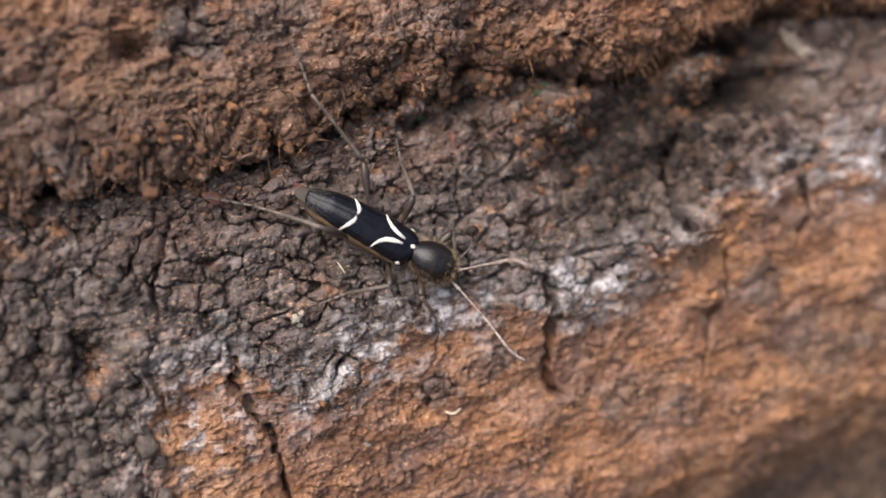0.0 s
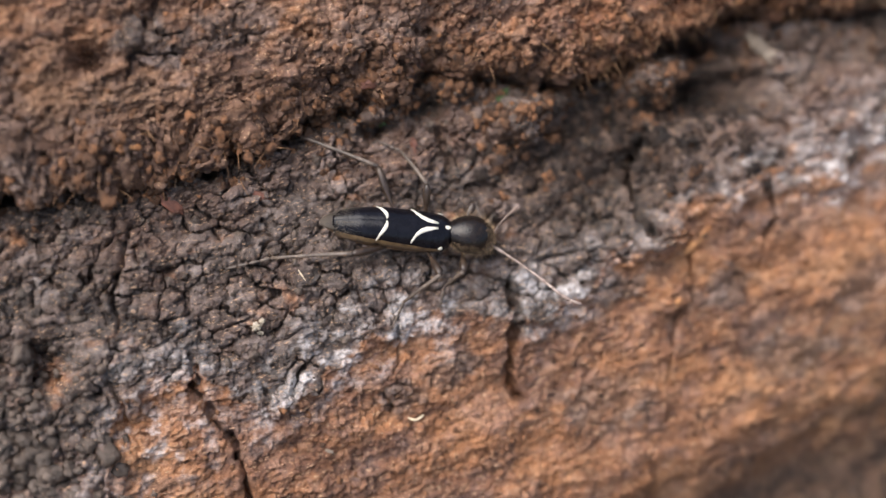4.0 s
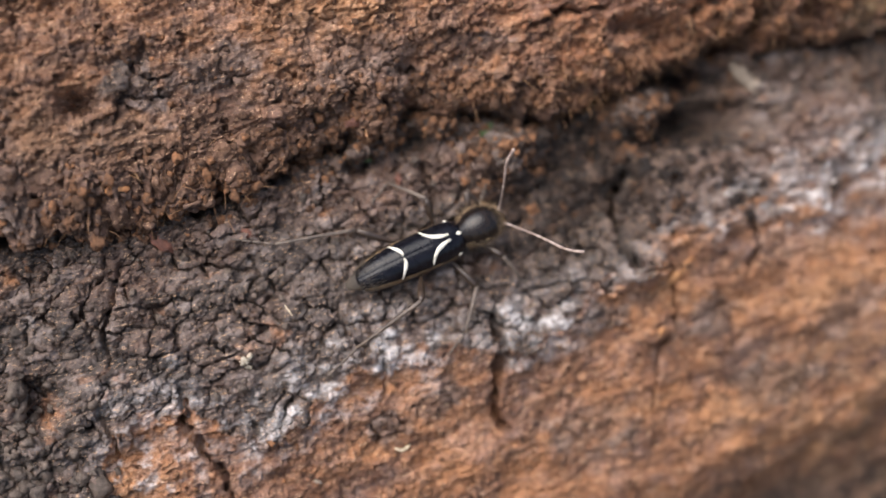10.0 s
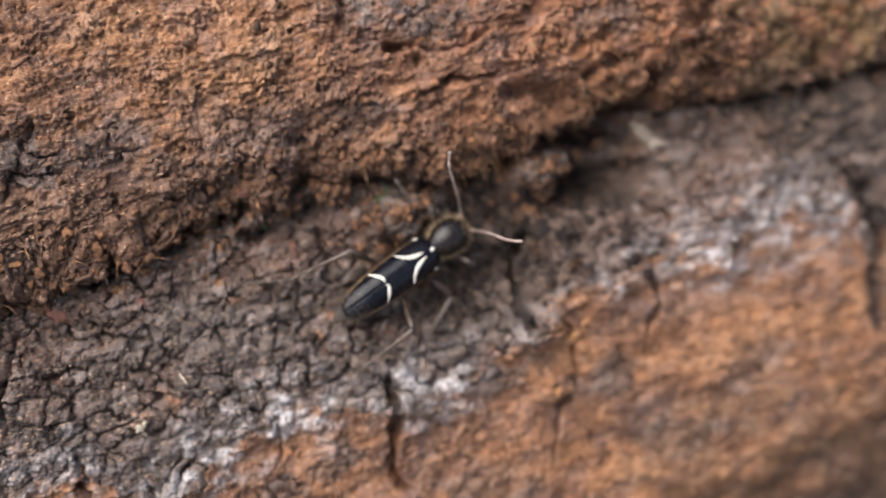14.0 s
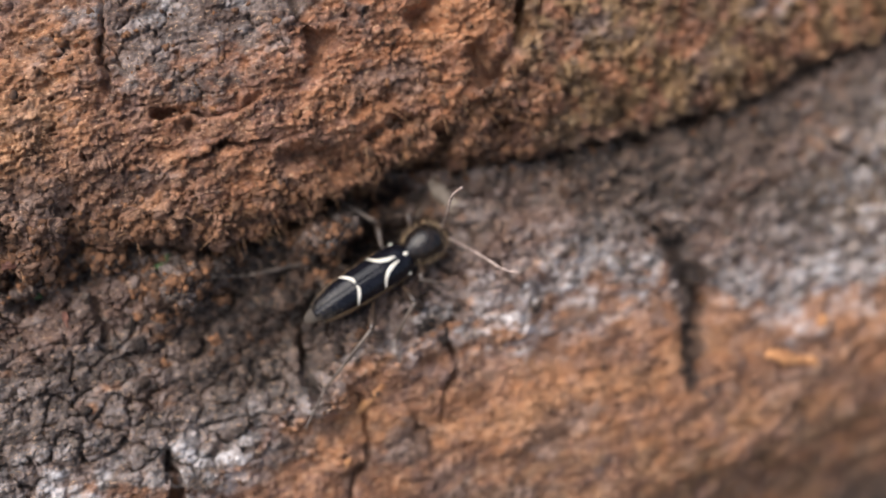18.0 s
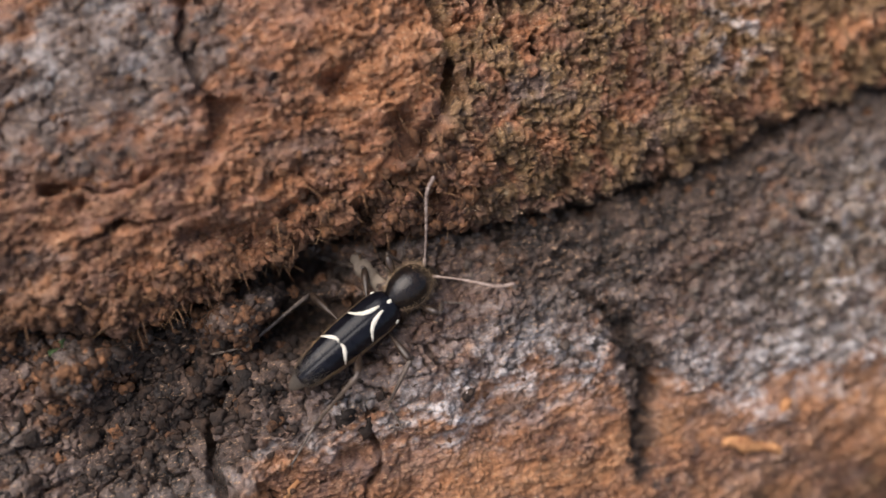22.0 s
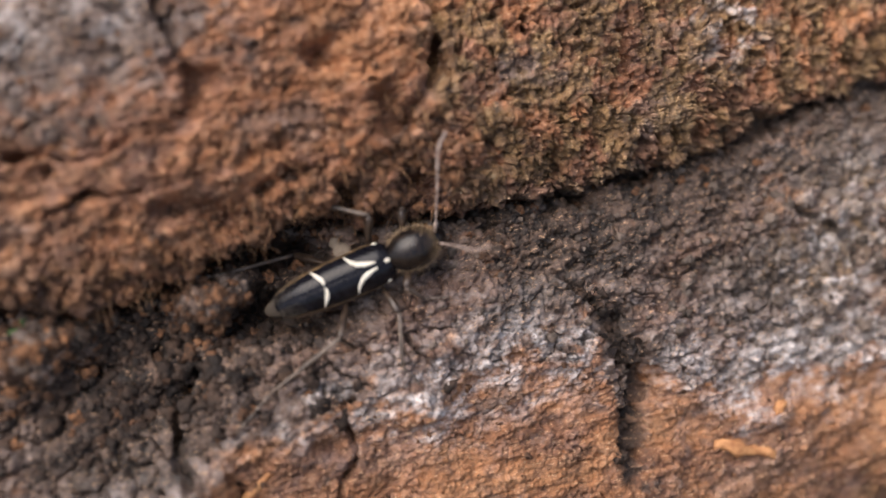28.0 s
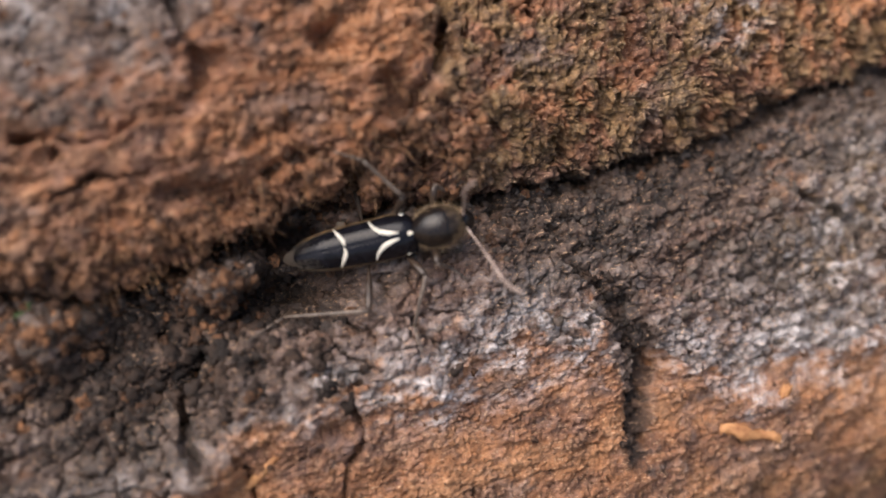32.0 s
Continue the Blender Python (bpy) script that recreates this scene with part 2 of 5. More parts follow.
def detail(u, v, shape):
    """Fine relief in mm, out of the broad shape, and the kinds of surface."""
    wu, wv, up, low, ridge, ledge, face = shape
    h = np.zeros(u.shape)
    # long cracks
    h = h + crack(wu, wv, 0.7, 0.09, ((-20.2, 0.9), (-20.6, -0.1), (-21.3, -1.8), (-21.4, -3.1)))
    h = h + crack(wu, wv, 1.2, 0.13, ((-19.0, -4.4), (-19.3, -6.1), (-18.8, -7.8), (-18.4, -9.6), (-18.6, -11.5)))
    h = h + crack(wu, wv, 1.5, 0.17, ((-5.9, -5.4), (-5.9, -7.8), (-6.5, -9.1), (-6.2, -10.3)))
    h = h + crack(wu, wv, 0.7, 0.10, ((2.0, -4.6), (2.6, -5.7), (2.5, -7.5), (1.4, -9.3), (0.2, -11.6)))
    h = h + crack(wu, wv, 0.5, 0.07, ((-11.0, -5.8), (-11.4, -7.4)))
    h = h + crack(wu, wv, 0.6, 0.09, ((-22.3, -4.6), (-22.1, -6.8)))
    h = h + crack(wu, wv, 1.8, 0.17, ((1.6, -1.2), (1.0, -2.6), (0.4, -4.8)), 4)
    h = h + crack(wu, wv, 0.8, 0.10, ((6.9, -3.2), (7.1, -5.4), (6.5, -6.6), (5.9, -7.9)))
    h = h + crack(wu, wv, 1.0, 0.16, ((17.0, -1.2), (17.6, -2.2), (18.3, -3.4)), 3)
    h = h + crack(wu + 0.5 * fbm(u / 0.9, v / 0.7, 3, 43), wv, 1.3, 0.62, ((18.2, -3.0), (18.9, -4.8), (19.0, -6.4), (18.3, -8.2), (17.6, -9.8)), 2)
    h = h + crack(wu, wv, 0.9, 0.12, ((10.2, -1.8), (10.7, -3.6)))
    h = h + crack(wu, wv, 0.8, 0.12, ((-6.9, 2.0), (-7.0, -0.4)))
    h = h + crack(wu, wv, 0.8, 0.12, ((-3.1, 15.6), (-3.0, 13.0), (-3.9, 11.2), (-4.0, 9.2)))
    h = h + crack(wu, wv, 2.4, 0.24, ((14.2, 12), (14.1, 9.0), (13.4, 7.2), (11.6, 6.2), (10.0, 5.6)), 4)
    h = h + crack(wu, wv, 0.9, 0.20, ((4.9, 14.0), (4.4, 12.3), (4.7, 10.2), (4.4, 8.3)))
    h = h + crack(wu, wv, 1.1, 0.13, ((-1.2, 6.0), (0.2, 6.2), (1.8, 6.1)))
    h = h + crack(wu, wv, 0.7, 0.12, ((-2.4, 8.2), (0.0, 7.9), (1.8, 7.6)))
    h = h + crack(wu, wv, 0.6, 0.10, ((-19, 6.3), (-16.5, 9.0)))
    h = h + crack(wu, wv, 0.9, 0.14, ((27.6, -1.2), (29.9, -3.4), (30.3, -6.4)))

    # kinds of surface
    blot = fbm(u / 3.2, v / 2.4, 5, 51, 0.6)
    fleckle = fbm(u / 0.8, v / 0.55, 4, 53, 0.6)
    bark = ramp(ledge + 0.75 * blot + 0.45 * fleckle, 0.30, 0.75) * np.clip(ledge * 2 + 0.25, 0, 1)
    for cu, cv, ru, rv, d in ((-26.5, -8.5, 3.2, 3.6, 1.0), (0.8, 12.4, 6.0, 3.2, 0.9), (-17.7, 7.7, 1.7, 1.1, 0.9), (18.3, -6.5, 0.8, 3.0, 0.95), (17.0, 6.6, 1.6, 1.4, 0.8), (22.0, 4.0, 1.6, 0.9, 0.6), (-1.5, -7.0, 1.6, 1.1, 0.8),
                              (-8.6, -8.2, 1.2, 0.7, 0.7), (-11.5, -8.6, 0.8, 0.6, 0.8), (4.0, -8.2, 1.3, 0.9, 0.7), (13.2, -5.2, 1.0, 0.9, 0.7), (6, -12, 2.5, 1.5, 0.6), (-14, 7.5, 2.4, 1.0, 0.6), (-3, 5.5, 2.5, 0.6, 0.5), (7, 7.2, 2.0, 0.8, 0.6), (-24, 6, 3, 1.5, 0.5), (-9, 6.5, 3, 1.2, 0.5), (11, -10, 2.5, 1.2, 0.6), (-3, -11.5, 2.5, 1.2, 0.5), (23, -12, 2, 1.2, 0.5)):
        bark = np.maximum(bark, d * ramp(bump_at(wu, wv, cu, cv, ru, rv) + 0.5 * blot + 0.35 * fleckle, 0.30, 0.65))
    # soil along the crevice, widened to put the ridge's shade into the colour
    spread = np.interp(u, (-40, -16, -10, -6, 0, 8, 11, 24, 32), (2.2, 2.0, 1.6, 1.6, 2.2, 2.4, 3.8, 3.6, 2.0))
    humus_shade = np.maximum(np.exp(-(((up + 0.3) / spread) ** 2)) * np.interp(u, (-40, -8, -3, 4, 7, 9, 12, 15, 22, 28, 40), (0.5, 0.45, 0.5, 0.6, 0.6, 0.2, 0.3, 0.9, 0.9, 0.5, 0.5)), bump_at(wu, wv, 0.2, -0.6, 5.0, 2.7, 1.8))
    # the damp hollow: wet soil, with the hollow's shade put into its colour
    damp_shade = 0.88 * bump_at(wu, wv, -0.8, -1.3, 4.4, 3.4, 1.8) * ramp(1.0 * blot + 0.9 * fleckle, -1.5, -0.75) * (1 - bump_at(wu, wv, -2.8, 1.4, 1.6, 1.2) - 0.8 * bump_at(wu, wv, 3.3, 1.6, 1.1, 1.4))
    # soil filling the gap, dark along its whole line
    humus_shade = np.maximum(humus_shade, 0.95 * np.exp(-((line_distance(wu, wv, ((18.2, -3.0), (18.9, -5.2), (18.7, -7.2), (17.4, -9.8)))[0] / 0.6) ** 4)))
    humus_shade = humus_shade * ramp(0.9 * blot + 0.8 * fleckle, -0.9, -0.1) * (1 - ramp(up, 0.3, 1.2))
    damp_shade = np.maximum(damp_shade, 0.30 * bump_at(wu, wv, 3.8, -2.0, 2.8, 1.7, 1.5) * ramp(fleckle, -0.6, 0.2))
    # shadowed cavity where the beetle stops, blackened by colour
    damp_shade = np.maximum(damp_shade, 0.95 * bump_at(wu, wv, 6.0, 0.2, 2.8, 1.5, 1.5))
    humus_shade = np.maximum(humus_shade, damp_shade * (1 - ramp(up, 0.1, 0.8))) * (1 - 0.9 * bump_at(wu, wv, 3.4, 1.4, 1.0, 1.7, 1.5) - 0.7 * bump_at(wu, wv, -2.8, 1.4, 1.6, 1.2))
    # shade of the groove low on the face, painted in, fading upwards
    humus_shade = np.maximum(humus_shade, 0.85 * ramp(-v - 0.06 * u + 1.8 * blot, 14.2, 18.8) * ramp(u, -6, 4))
    # ledge darker towards the left, in patches
    humus_shade = np.maximum(humus_shade, 0.45 * ramp(-u + 3 * blot, 12, 19) * ledge * ramp(fleckle, -0.5, 0.3))
    # soft shade below the ridge on the right ledge, painted as dark soil
    humus_shade = np.maximum(humus_shade, 0.9 * ramp(u, 12, 14.5) * (1 - ramp(u, 24, 27)) * np.exp(-(((up + 1.5) / 2.2) ** 4)) * ramp(0.6 * blot + 0.8 * fleckle, -1.0, -0.1) * (1 - ramp(up, 0.2, 0.9)))
    bloom = np.exp(-(((low - np.interp(u, (6, 10), (0.4, -0.1))) / np.interp(u, (-30, -20, -16, -10, 0, 6, 9, 12, 24), (0.9, 2.0, 1.4, 1.3, 1.1, 1.1, 1.7, 1.9, 1.8))) ** 2)) * ramp(fbm(u / 1.4, v / 0.8, 5, 55, 0.62), -0.28, 0.35)
    bloom = bloom * np.interp(u, (-40, -30, -20, -16, -10, -8, -6.5, -5, -3, -1, 2, 4, 6, 8, 10, 17, 18, 19, 21, 23, 28, 32, 40), (0.2, 0.2, 0.55, 0.9, 1, 0.6, 0.3, 0.9, 0.9, 0.45, 0.3, 0.4, 0.7, 0.6, 1, 0.95, 0.1, 0.3, 0.7, 1, 0.9, 0.6, 0.3))
    bloom = np.maximum(bloom, 0.5 * bump_at(wu, wv, 0.8, 12.4, 5.5, 2.6) * ramp(fbm(u / 1.5, v / 1.0, 5, 57, 0.6), -0.2, 0.5))
    bloom = np.maximum(bloom, 0.8 * bump_at(wu, wv, -21.5, -7.6, 3.0, 1.8) * ramp(fbm(u / 0.9, v / 0.7, 4, 58), 0.0, 0.4))
    bloom = np.maximum(bloom, 0.95 * bump_at(wu, wv, 26.4, 6.7, 1.7, 1.8) * ramp(fbm(u / 0.9, v / 0.7, 4, 59), -0.1, 0.4))
    bloom = np.maximum(bloom, 0.14 * ramp(fbm(u / 1.1, v / 0.7, 4, 60, 0.6), 0.22, 0.6) * (0.35 + 0.65 * ledge))
    bloom = np.maximum(bloom, 0.85 * bump_at(wu, wv, 28.8, -4.6, 3.0, 3.4) * ramp(fbm(u / 0.8, v / 0.6, 4, 62), -0.2, 0.35))
    bloom = np.maximum(bloom, 0.6 * bump_at(wu, wv, 31.6, -2.2, 1.7, 3.2) * ramp(fbm(u / 0.8, v / 0.6, 4, 65), -0.25, 0.3))
    bloom = np.maximum(bloom, 0.55 * np.exp(-(((low - 1.2) / 1.6) ** 2)) * np.clip(ramp(u, 9, 11) - ramp(u, 16.5, 18) + ramp(u, 19.5, 21), 0, 1) * ramp(fbm(u / 1.0, v / 0.6, 5, 66, 0.62), -0.2, 0.3))
    bloom = bloom * (1 - 0.95 * humus_shade)
    moss = ramp(u + 2.5 * blot, 12.5, 15.5) * ridge * ramp(fbm(u / 1.5, v / 1.7, 5, 61, 0.6), -0.35, 0.2)
    moss = np.maximum(moss, 0.9 * bump_at(wu, wv, 28.5, -3.5, 2.6, 3.2) * ramp(fbm(u / 1.0, v / 1.0, 4, 63), -0.25, 0.3))
    moss = np.maximum(moss, 0.9 * bump_at(wu, wv, 31.6, -2.2, 2.0, 3.4) * ramp(fbm(u / 1.0, v / 1.0, 4, 67), -0.4, 0.2))
    moss = np.maximum(moss, 0.45 * face * ramp(-v - 0.08 * u, 8.5, 12.5) * ramp(u, 2, 10) * ramp(fbm(u / 2.0, v / 1.2, 4, 64), -0.35, 0.35))

    # fine relief: broken plates, pebbles, crumbs, pores and fibres
    su, sv = u + 0.16 * fbm(u / 0.45, v / 0.45, 3, 71), v + 0.14 * fbm(u / 0.45 + 5, v / 0.45, 3, 73)
    pu, pv = wu / 1.22 + 0.16 * fleckle, wv / 0.98 + 0.14 * fbm(u / 1.1, v / 0.7, 3, 74)
    f1, f2, own = cells(pu, pv, 1)
    g1, g2, small = cells(su / 0.50, sv / 0.42, 2)
    split = ramp(fbm(u / 2.0, v / 1.6, 3, 76), -0.35, 0.25)
    edges = f2 - f1 + 0.05 * fbm(u / 0.3, v / 0.3, 2, 72)
    plates = -0.80 * (1 - ramp(edges, 0.0, 0.085)) * split + 0.16 * ramp(edges, 0.0, 0.45) + 0.16 * (own - 0.5) - 0.20 * (1 - ramp(g2 - g1, 0.0, 0.16)) * ramp(fbm(u / 1.4, v / 1.1, 3, 79), -0.3, 0.3) + 0.08 * (small - 0.5)
    plates = plates + 0.11 * fbm(su / 0.5, sv / 0.36, 4, 75, 0.62)

    def dome(f, height, power=0.5):
        return np.clip(1 - (f / 0.72) ** 2, 0, 1) ** power * (0.25 + height)

    lip = np.exp(-(((up - 0.6) / 1.3) ** 2))
    c1, c2, lump = cells(su / 0.78, sv / 0.62, 3)
    k1, k2, grit = cells(su / 0.31, sv / 0.27, 4)
    m1, m2, mote = cells(u / 0.165, v / 0.15, 6)
    big1, big2, block = cells(wu / 1.7, wv / 1.25, 8)
    pebbles = (0.46 - 0.22 * ramp(u, 6, 11)) * (dome(c1, lump) - 0.5) + (0.30 + 0.08 * ramp(u, 6, 11)) * (dome(k1, grit) - 0.5) * (1.2 - lump) + 0.12 * (dome(m1, mote) - 0.5)
    pebbly = np.clip(0.55 * ramp(u + 3 * blot, 8, 13) + bump_at(wu, wv, -26, -9, 5, 4) + 0.3 * ramp(blot, 0.2, 0.55) + 0.6 * humus_shade, 0, 1)
    crumbs = 0.20 * (dome(c1, lump) - 0.5) + 0.26 * (dome(k1, grit) - 0.5) + 0.26 * (dome(m1, mote) - 0.5)
    clods = (0.75 * (dome(big1, block) - 0.5) + 0.1 * (block - 0.5)) * np.clip(1.1 * lip * ramp(-np.abs(u + 10) + 2 * blot, -9, -4) + 0.5 * lip + bump_at(wu, wv, 0, 0, 5, 2.6) + 0.55 * bump_at(wu, wv, -26, -8, 5.5, 4.5, 1.5) + 0.6 * bump_at(wu, wv, 12, 5.2, 3.0, 1.6), 0, 1)
    fibre = 0.20 * fbm(wu / 1.9, wv / 0.45, 5, 77, 0.6) + 0.11 * fbm(u / 0.42, v / 0.17, 3, 80, 0.65)
    pores = -0.42 * ramp(-fbm(u / 0.75, v / 0.5, 4, 81, 0.62), 0.30, 0.62) * (0.35 + 0.65 * ramp(fbm(u / 3.5, v / 2.0, 3, 82), -0.25, 0.35) + 0.7 * lip)
    crumbly = np.clip(0.30 + 0.75 * lip + 1.5 * fbm(u / 3.0, v / 1.8, 4, 83), 0.08, 1.6)
    calm = 1 - 0.35 * face    # the open face is finer than the ridge
    q1, q2, scale = cells(wu / 0.80 + 0.35 * fleckle, wv / 0.80 + 0.3 * blot, 12)
    scales = -0.16 * (1 - ramp(q2 - q1, 0.0, 0.20)) + 0.14 * (scale - 0.5) + 0.14 * fbm(u / 0.28, v / 0.9, 3, 86) + 0.06 * ramp(q2 - q1, 0.0, 0.5)
    pits = (scales * ramp(fbm(u / 1.8, v / 1.5, 3, 85), -0.45, 0.1) - 0.75 * ramp(-fbm(u / 0.75, v / 1.5, 4, 84, 0.55), 0.20, 0.42) + 0.22 * ramp(fbm(u / 0.7, v / 1.2, 3, 92), 0.0, 0.4)) * ramp(u, 12.5, 15) * ridge
    wood = (fibre * (1.35 - 0.5 * crumbly) + crumbs * crumbly) * calm + pores * (1 - 0.35 * face) + pits
    barky = plates * (1 - pebbly) + (pebbles + 0.3 * plates) * pebbly + 0.35 * pores
    barky = barky * (1 - 0.55 * bump_at(wu, wv, 0.8, 12.4, 6.5, 3.4, 1.6))
    h = h + barky * bark + wood * (1 - bark) + clods + 0.11 * fbm(u / 0.20, v / 0.16, 3, 87, 0.65) + 0.06 * moss * (gnoise(u / 0.14, v / 0.30, 88) + gnoise(u / 0.08, v / 0.16, 89))
    cell = np.clip(0.5 + 0.55 * (lump - 0.5) + 0.55 * (grit - 0.5) + 0.3 * (mote - 0.5) + 0.3 * (small - 0.5) + 0.35 * (own - 0.5) * bark, 0, 1)

    # dark brown tone: in blots, stronger near the lip and on the left ridge
    brown_tone = np.clip(0.75 * ramp(fbm(u / 1.6, v / 1.0, 5, 91, 0.6), 0.0, 0.6) + 0.35 * crumbly - 0.3 + ridge * np.interp(u, (-40, -14, -8, 4, 10, 40), (1.1, 0.95, 0.6, 0.35, 0.2, 0.1)) * ramp(-up, -7.5, -0.5) + 0.3 * ridge * ramp(-u, 10, 17), 0, 1)
    rust = np.clip(ridge * ramp(u, -9, 3) * (1 - 0.7 * moss) + 0.25 * face, 0, 1)
    # plates lie where grey bark is broken by cracks
    whole = (edges > 0.045) & (bark * split * (1 - pebbly) > 0.35) & (ledge > 0.6)
    plate = np.where(whole, cell_names(pu, pv, 1), 0)
    return h, bark, bloom, moss, brown_tone, humus_shade, cell, rust, plate


# ---- materials ----
def shader(name, rough=0.6, metal=0.0, specular=0.5):
    m = bpy.data.materials.new(name)
    m.use_nodes = True
    b = m.node_tree.nodes["Principled BSDF"]
    b.inputs["Roughness"].default_value, b.inputs["Metallic"].default_value = rough, metal
    b.inputs["Specular IOR Level"].default_value = specular
    return m, m.node_tree.nodes, m.node_tree.links, b


def noise_node(nodes, links, vector, scale, detail=4.0, rough=0.55):
    n = nodes.new("ShaderNodeTexNoise")
    n.inputs["Scale"].default_value, n.inputs["Detail"].default_value, n.inputs["Roughness"].default_value = scale, detail, rough
    links.new(vector, n.inputs["Vector"])
    return n.outputs["Fac"]


def ramp_node(nodes, links, value, stops):
    r = nodes.new("ShaderNodeValToRGB")
    while len(r.color_ramp.elements) < len(stops):
        r.color_ramp.elements.new(0.5)
    for e, (p, c) in zip(r.color_ramp.elements, stops):
        e.position, e.color = p, (*c, 1)
    links.new(value, r.inputs["Fac"])
    return r.outputs["Color"]


def mix_node(nodes, links, fac, a, b, blend="MIX"):
    m = nodes.new("ShaderNodeMix")
    m.data_type, m.blend_type = "RGBA", blend
    if isinstance(fac, float):
        m.inputs[0].default_value = fac
    else:
        links.new(fac, m.inputs[0])
    for value, socket in ((a, m.inputs[6]), (b, m.inputs[7])):
        if isinstance(value, tuple):
            socket.default_value = (*value, 1)
        else:
            links.new(value, socket)
    return m.outputs[2]


def attribute(nodes, name):
    a = nodes.new("ShaderNodeAttribute")
    a.attribute_name = name
    return a.outputs["Fac"]


def math_node(nodes, links, op, a, b):
    m = nodes.new("ShaderNodeMath")
    m.operation, m.use_clamp = op, True
    for value, socket in zip((a, b), m.inputs):
        if isinstance(value, (int, float)):
            socket.default_value = value
        else:
            links.new(value, socket)
    return m.outputs[0]


def bump_node(nodes, links, bsdf, height, distance, strength=1.0):
    b = nodes.new("ShaderNodeBump")
    b.inputs["Distance"].default_value, b.inputs["Strength"].default_value = distance, strength
    links.new(height, b.inputs["Height"])
    links.new(b.outputs["Normal"], bsdf.inputs["Normal"])


def log_material():
    m, nodes, links, bsdf = shader("rotting_wood_and_bark", 0.7, 0.0, 0.5)
    space = nodes.new("ShaderNodeTexCoord").outputs["Object"]
    grain = nodes.new("ShaderNodeMapping")
    grain.inputs["Scale"].default_value = (0.4, 1.0, 1.0)
    links.new(space, grain.inputs["Vector"])
    grain = grain.outputs["Vector"]
    big = noise_node(nodes, links, grain, 300, 6, 0.6)
    mid = noise_node(nodes, links, grain, 1300, 6, 0.65)
    fine = noise_node(nodes, links, space, 5200, 5, 0.7)
    speck = noise_node(nodes, links, space, 2400, 4, 0.65)
    cell = attribute(nodes, "cell")
    # crumb by crumb and fibre by fibre
    tone = math_node(nodes, links, "ADD", math_node(nodes, links, "MULTIPLY", mid, 0.62), math_node(nodes, links, "MULTIPLY", cell, 0.38))
    wood = ramp_node(nodes, links, tone, ((0.30, (0.060, 0.028, 0.019)), (0.44, (0.17, 0.074, 0.037)), (0.56, (0.30, 0.140, 0.066)), (0.70, (0.46, 0.265, 0.155))))
    wood2 = ramp_node(nodes, links, big, ((0.36, (0.075, 0.044, 0.034)), (0.46, (0.21, 0.098, 0.052)), (0.55, (0.37, 0.165, 0.066)), (0.66, (0.52, 0.275, 0.130))))
    wood = mix_node(nodes, links, 0.5, wood, wood2)
    film = ramp_node(nodes, links, noise_node(nodes, links, space, 620, 7, 0.66), ((0.50, (0, 0, 0)), (0.66, (0.34, 0.34, 0.34))))
    wood = mix_node(nodes, links, film, wood, (0.36, 0.255, 0.225))
    wood = mix_node(nodes, links, attribute(nodes, "rust"), wood, mix_node(nodes, links, 1.0, wood, (1.05, 0.93, 0.86), "MULTIPLY"))
    wood = mix_node(nodes, links, math_node(nodes, links, "MULTIPLY", attribute(nodes, "brown_tone"), 0.78), wood, (0.105, 0.060, 0.042))
    bark = ramp_node(nodes, links, tone, ((0.30, (0.036, 0.025, 0.020)), (0.46, (0.088, 0.062, 0.049)), (0.58, (0.150, 0.114, 0.097)), (0.72, (0.26, 0.215, 0.195))))
    rust = ramp_node(nodes, links, big, ((0.46, (0, 0, 0)), (0.66, (0.75, 0.75, 0.75))))
    bark = mix_node(nodes, links, rust, bark, (0.165, 0.085, 0.056))
    col = mix_node(nodes, links, attribute(nodes, "bark"), wood, bark)
    mossy = ramp_node(nodes, links, speck, ((0.34, (0.034, 0.024, 0.015)), (0.47, (0.135, 0.082, 0.036)), (0.58, (0.26, 0.155, 0.060)), (0.72, (0.40, 0.30, 0.17))))
    col = mix_node(nodes, links, math_node(nodes, links, "MULTIPLY", attribute(nodes, "moss"), 0.8), col, mossy)
    # soil colour, near black because it also carries painted shade
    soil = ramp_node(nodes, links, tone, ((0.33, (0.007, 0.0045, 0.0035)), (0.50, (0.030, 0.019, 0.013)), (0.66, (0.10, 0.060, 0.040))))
    col = mix_node(nodes, links, math_node(nodes, links, "MULTIPLY", attribute(nodes, "humus_shade"), 1.0), col, soil)
    grainy = math_node(nodes, links, "MULTIPLY", attribute(nodes, "bloom"), ramp_node(nodes, links, speck, ((0.36, (0.12, 0.12, 0.12)), (0.60, (1, 1, 1)))))
    col = mix_node(nodes, links, grainy, col, (0.68, 0.64, 0.625))
    # fine grain
    dot = noise_node(nodes, links, space, 9000, 3, 0.7)
    col = mix_node(nodes, links, 0.75, col, ramp_node(nodes, links, dot, ((0.34, (0.55, 0.53, 0.52)), (0.50, (1, 1, 1)), (0.66, (1, 1, 1)))), "MULTIPLY")
    # pale flecks of broken fibre
    torn = nodes.new("ShaderNodeMapping")
    torn.inputs["Scale"].default_value = (0.35, 1.0, 1.0)
    torn.inputs["Rotation"].default_value = (0.0, 0.0, 0.5)
    links.new(space, torn.inputs["Vector"])
    fleck = ramp_node(nodes, links, noise_node(nodes, links, torn.outputs["Vector"], 9500, 3, 0.6), ((0.59, (0, 0, 0)), (0.68, (0.75, 0.75, 0.75))))
    col = mix_node(nodes, links, fleck, col, (0.58, 0.37, 0.22))
    shade = ramp_node(nodes, links, noise_node(nodes, links, torn.outputs["Vector"], 5200, 4, 0.65), ((0.36, (0.55, 0.52, 0.50)), (0.48, (1, 1, 1))))
    col = mix_node(nodes, links, 0.8, col, shade, "MULTIPLY")
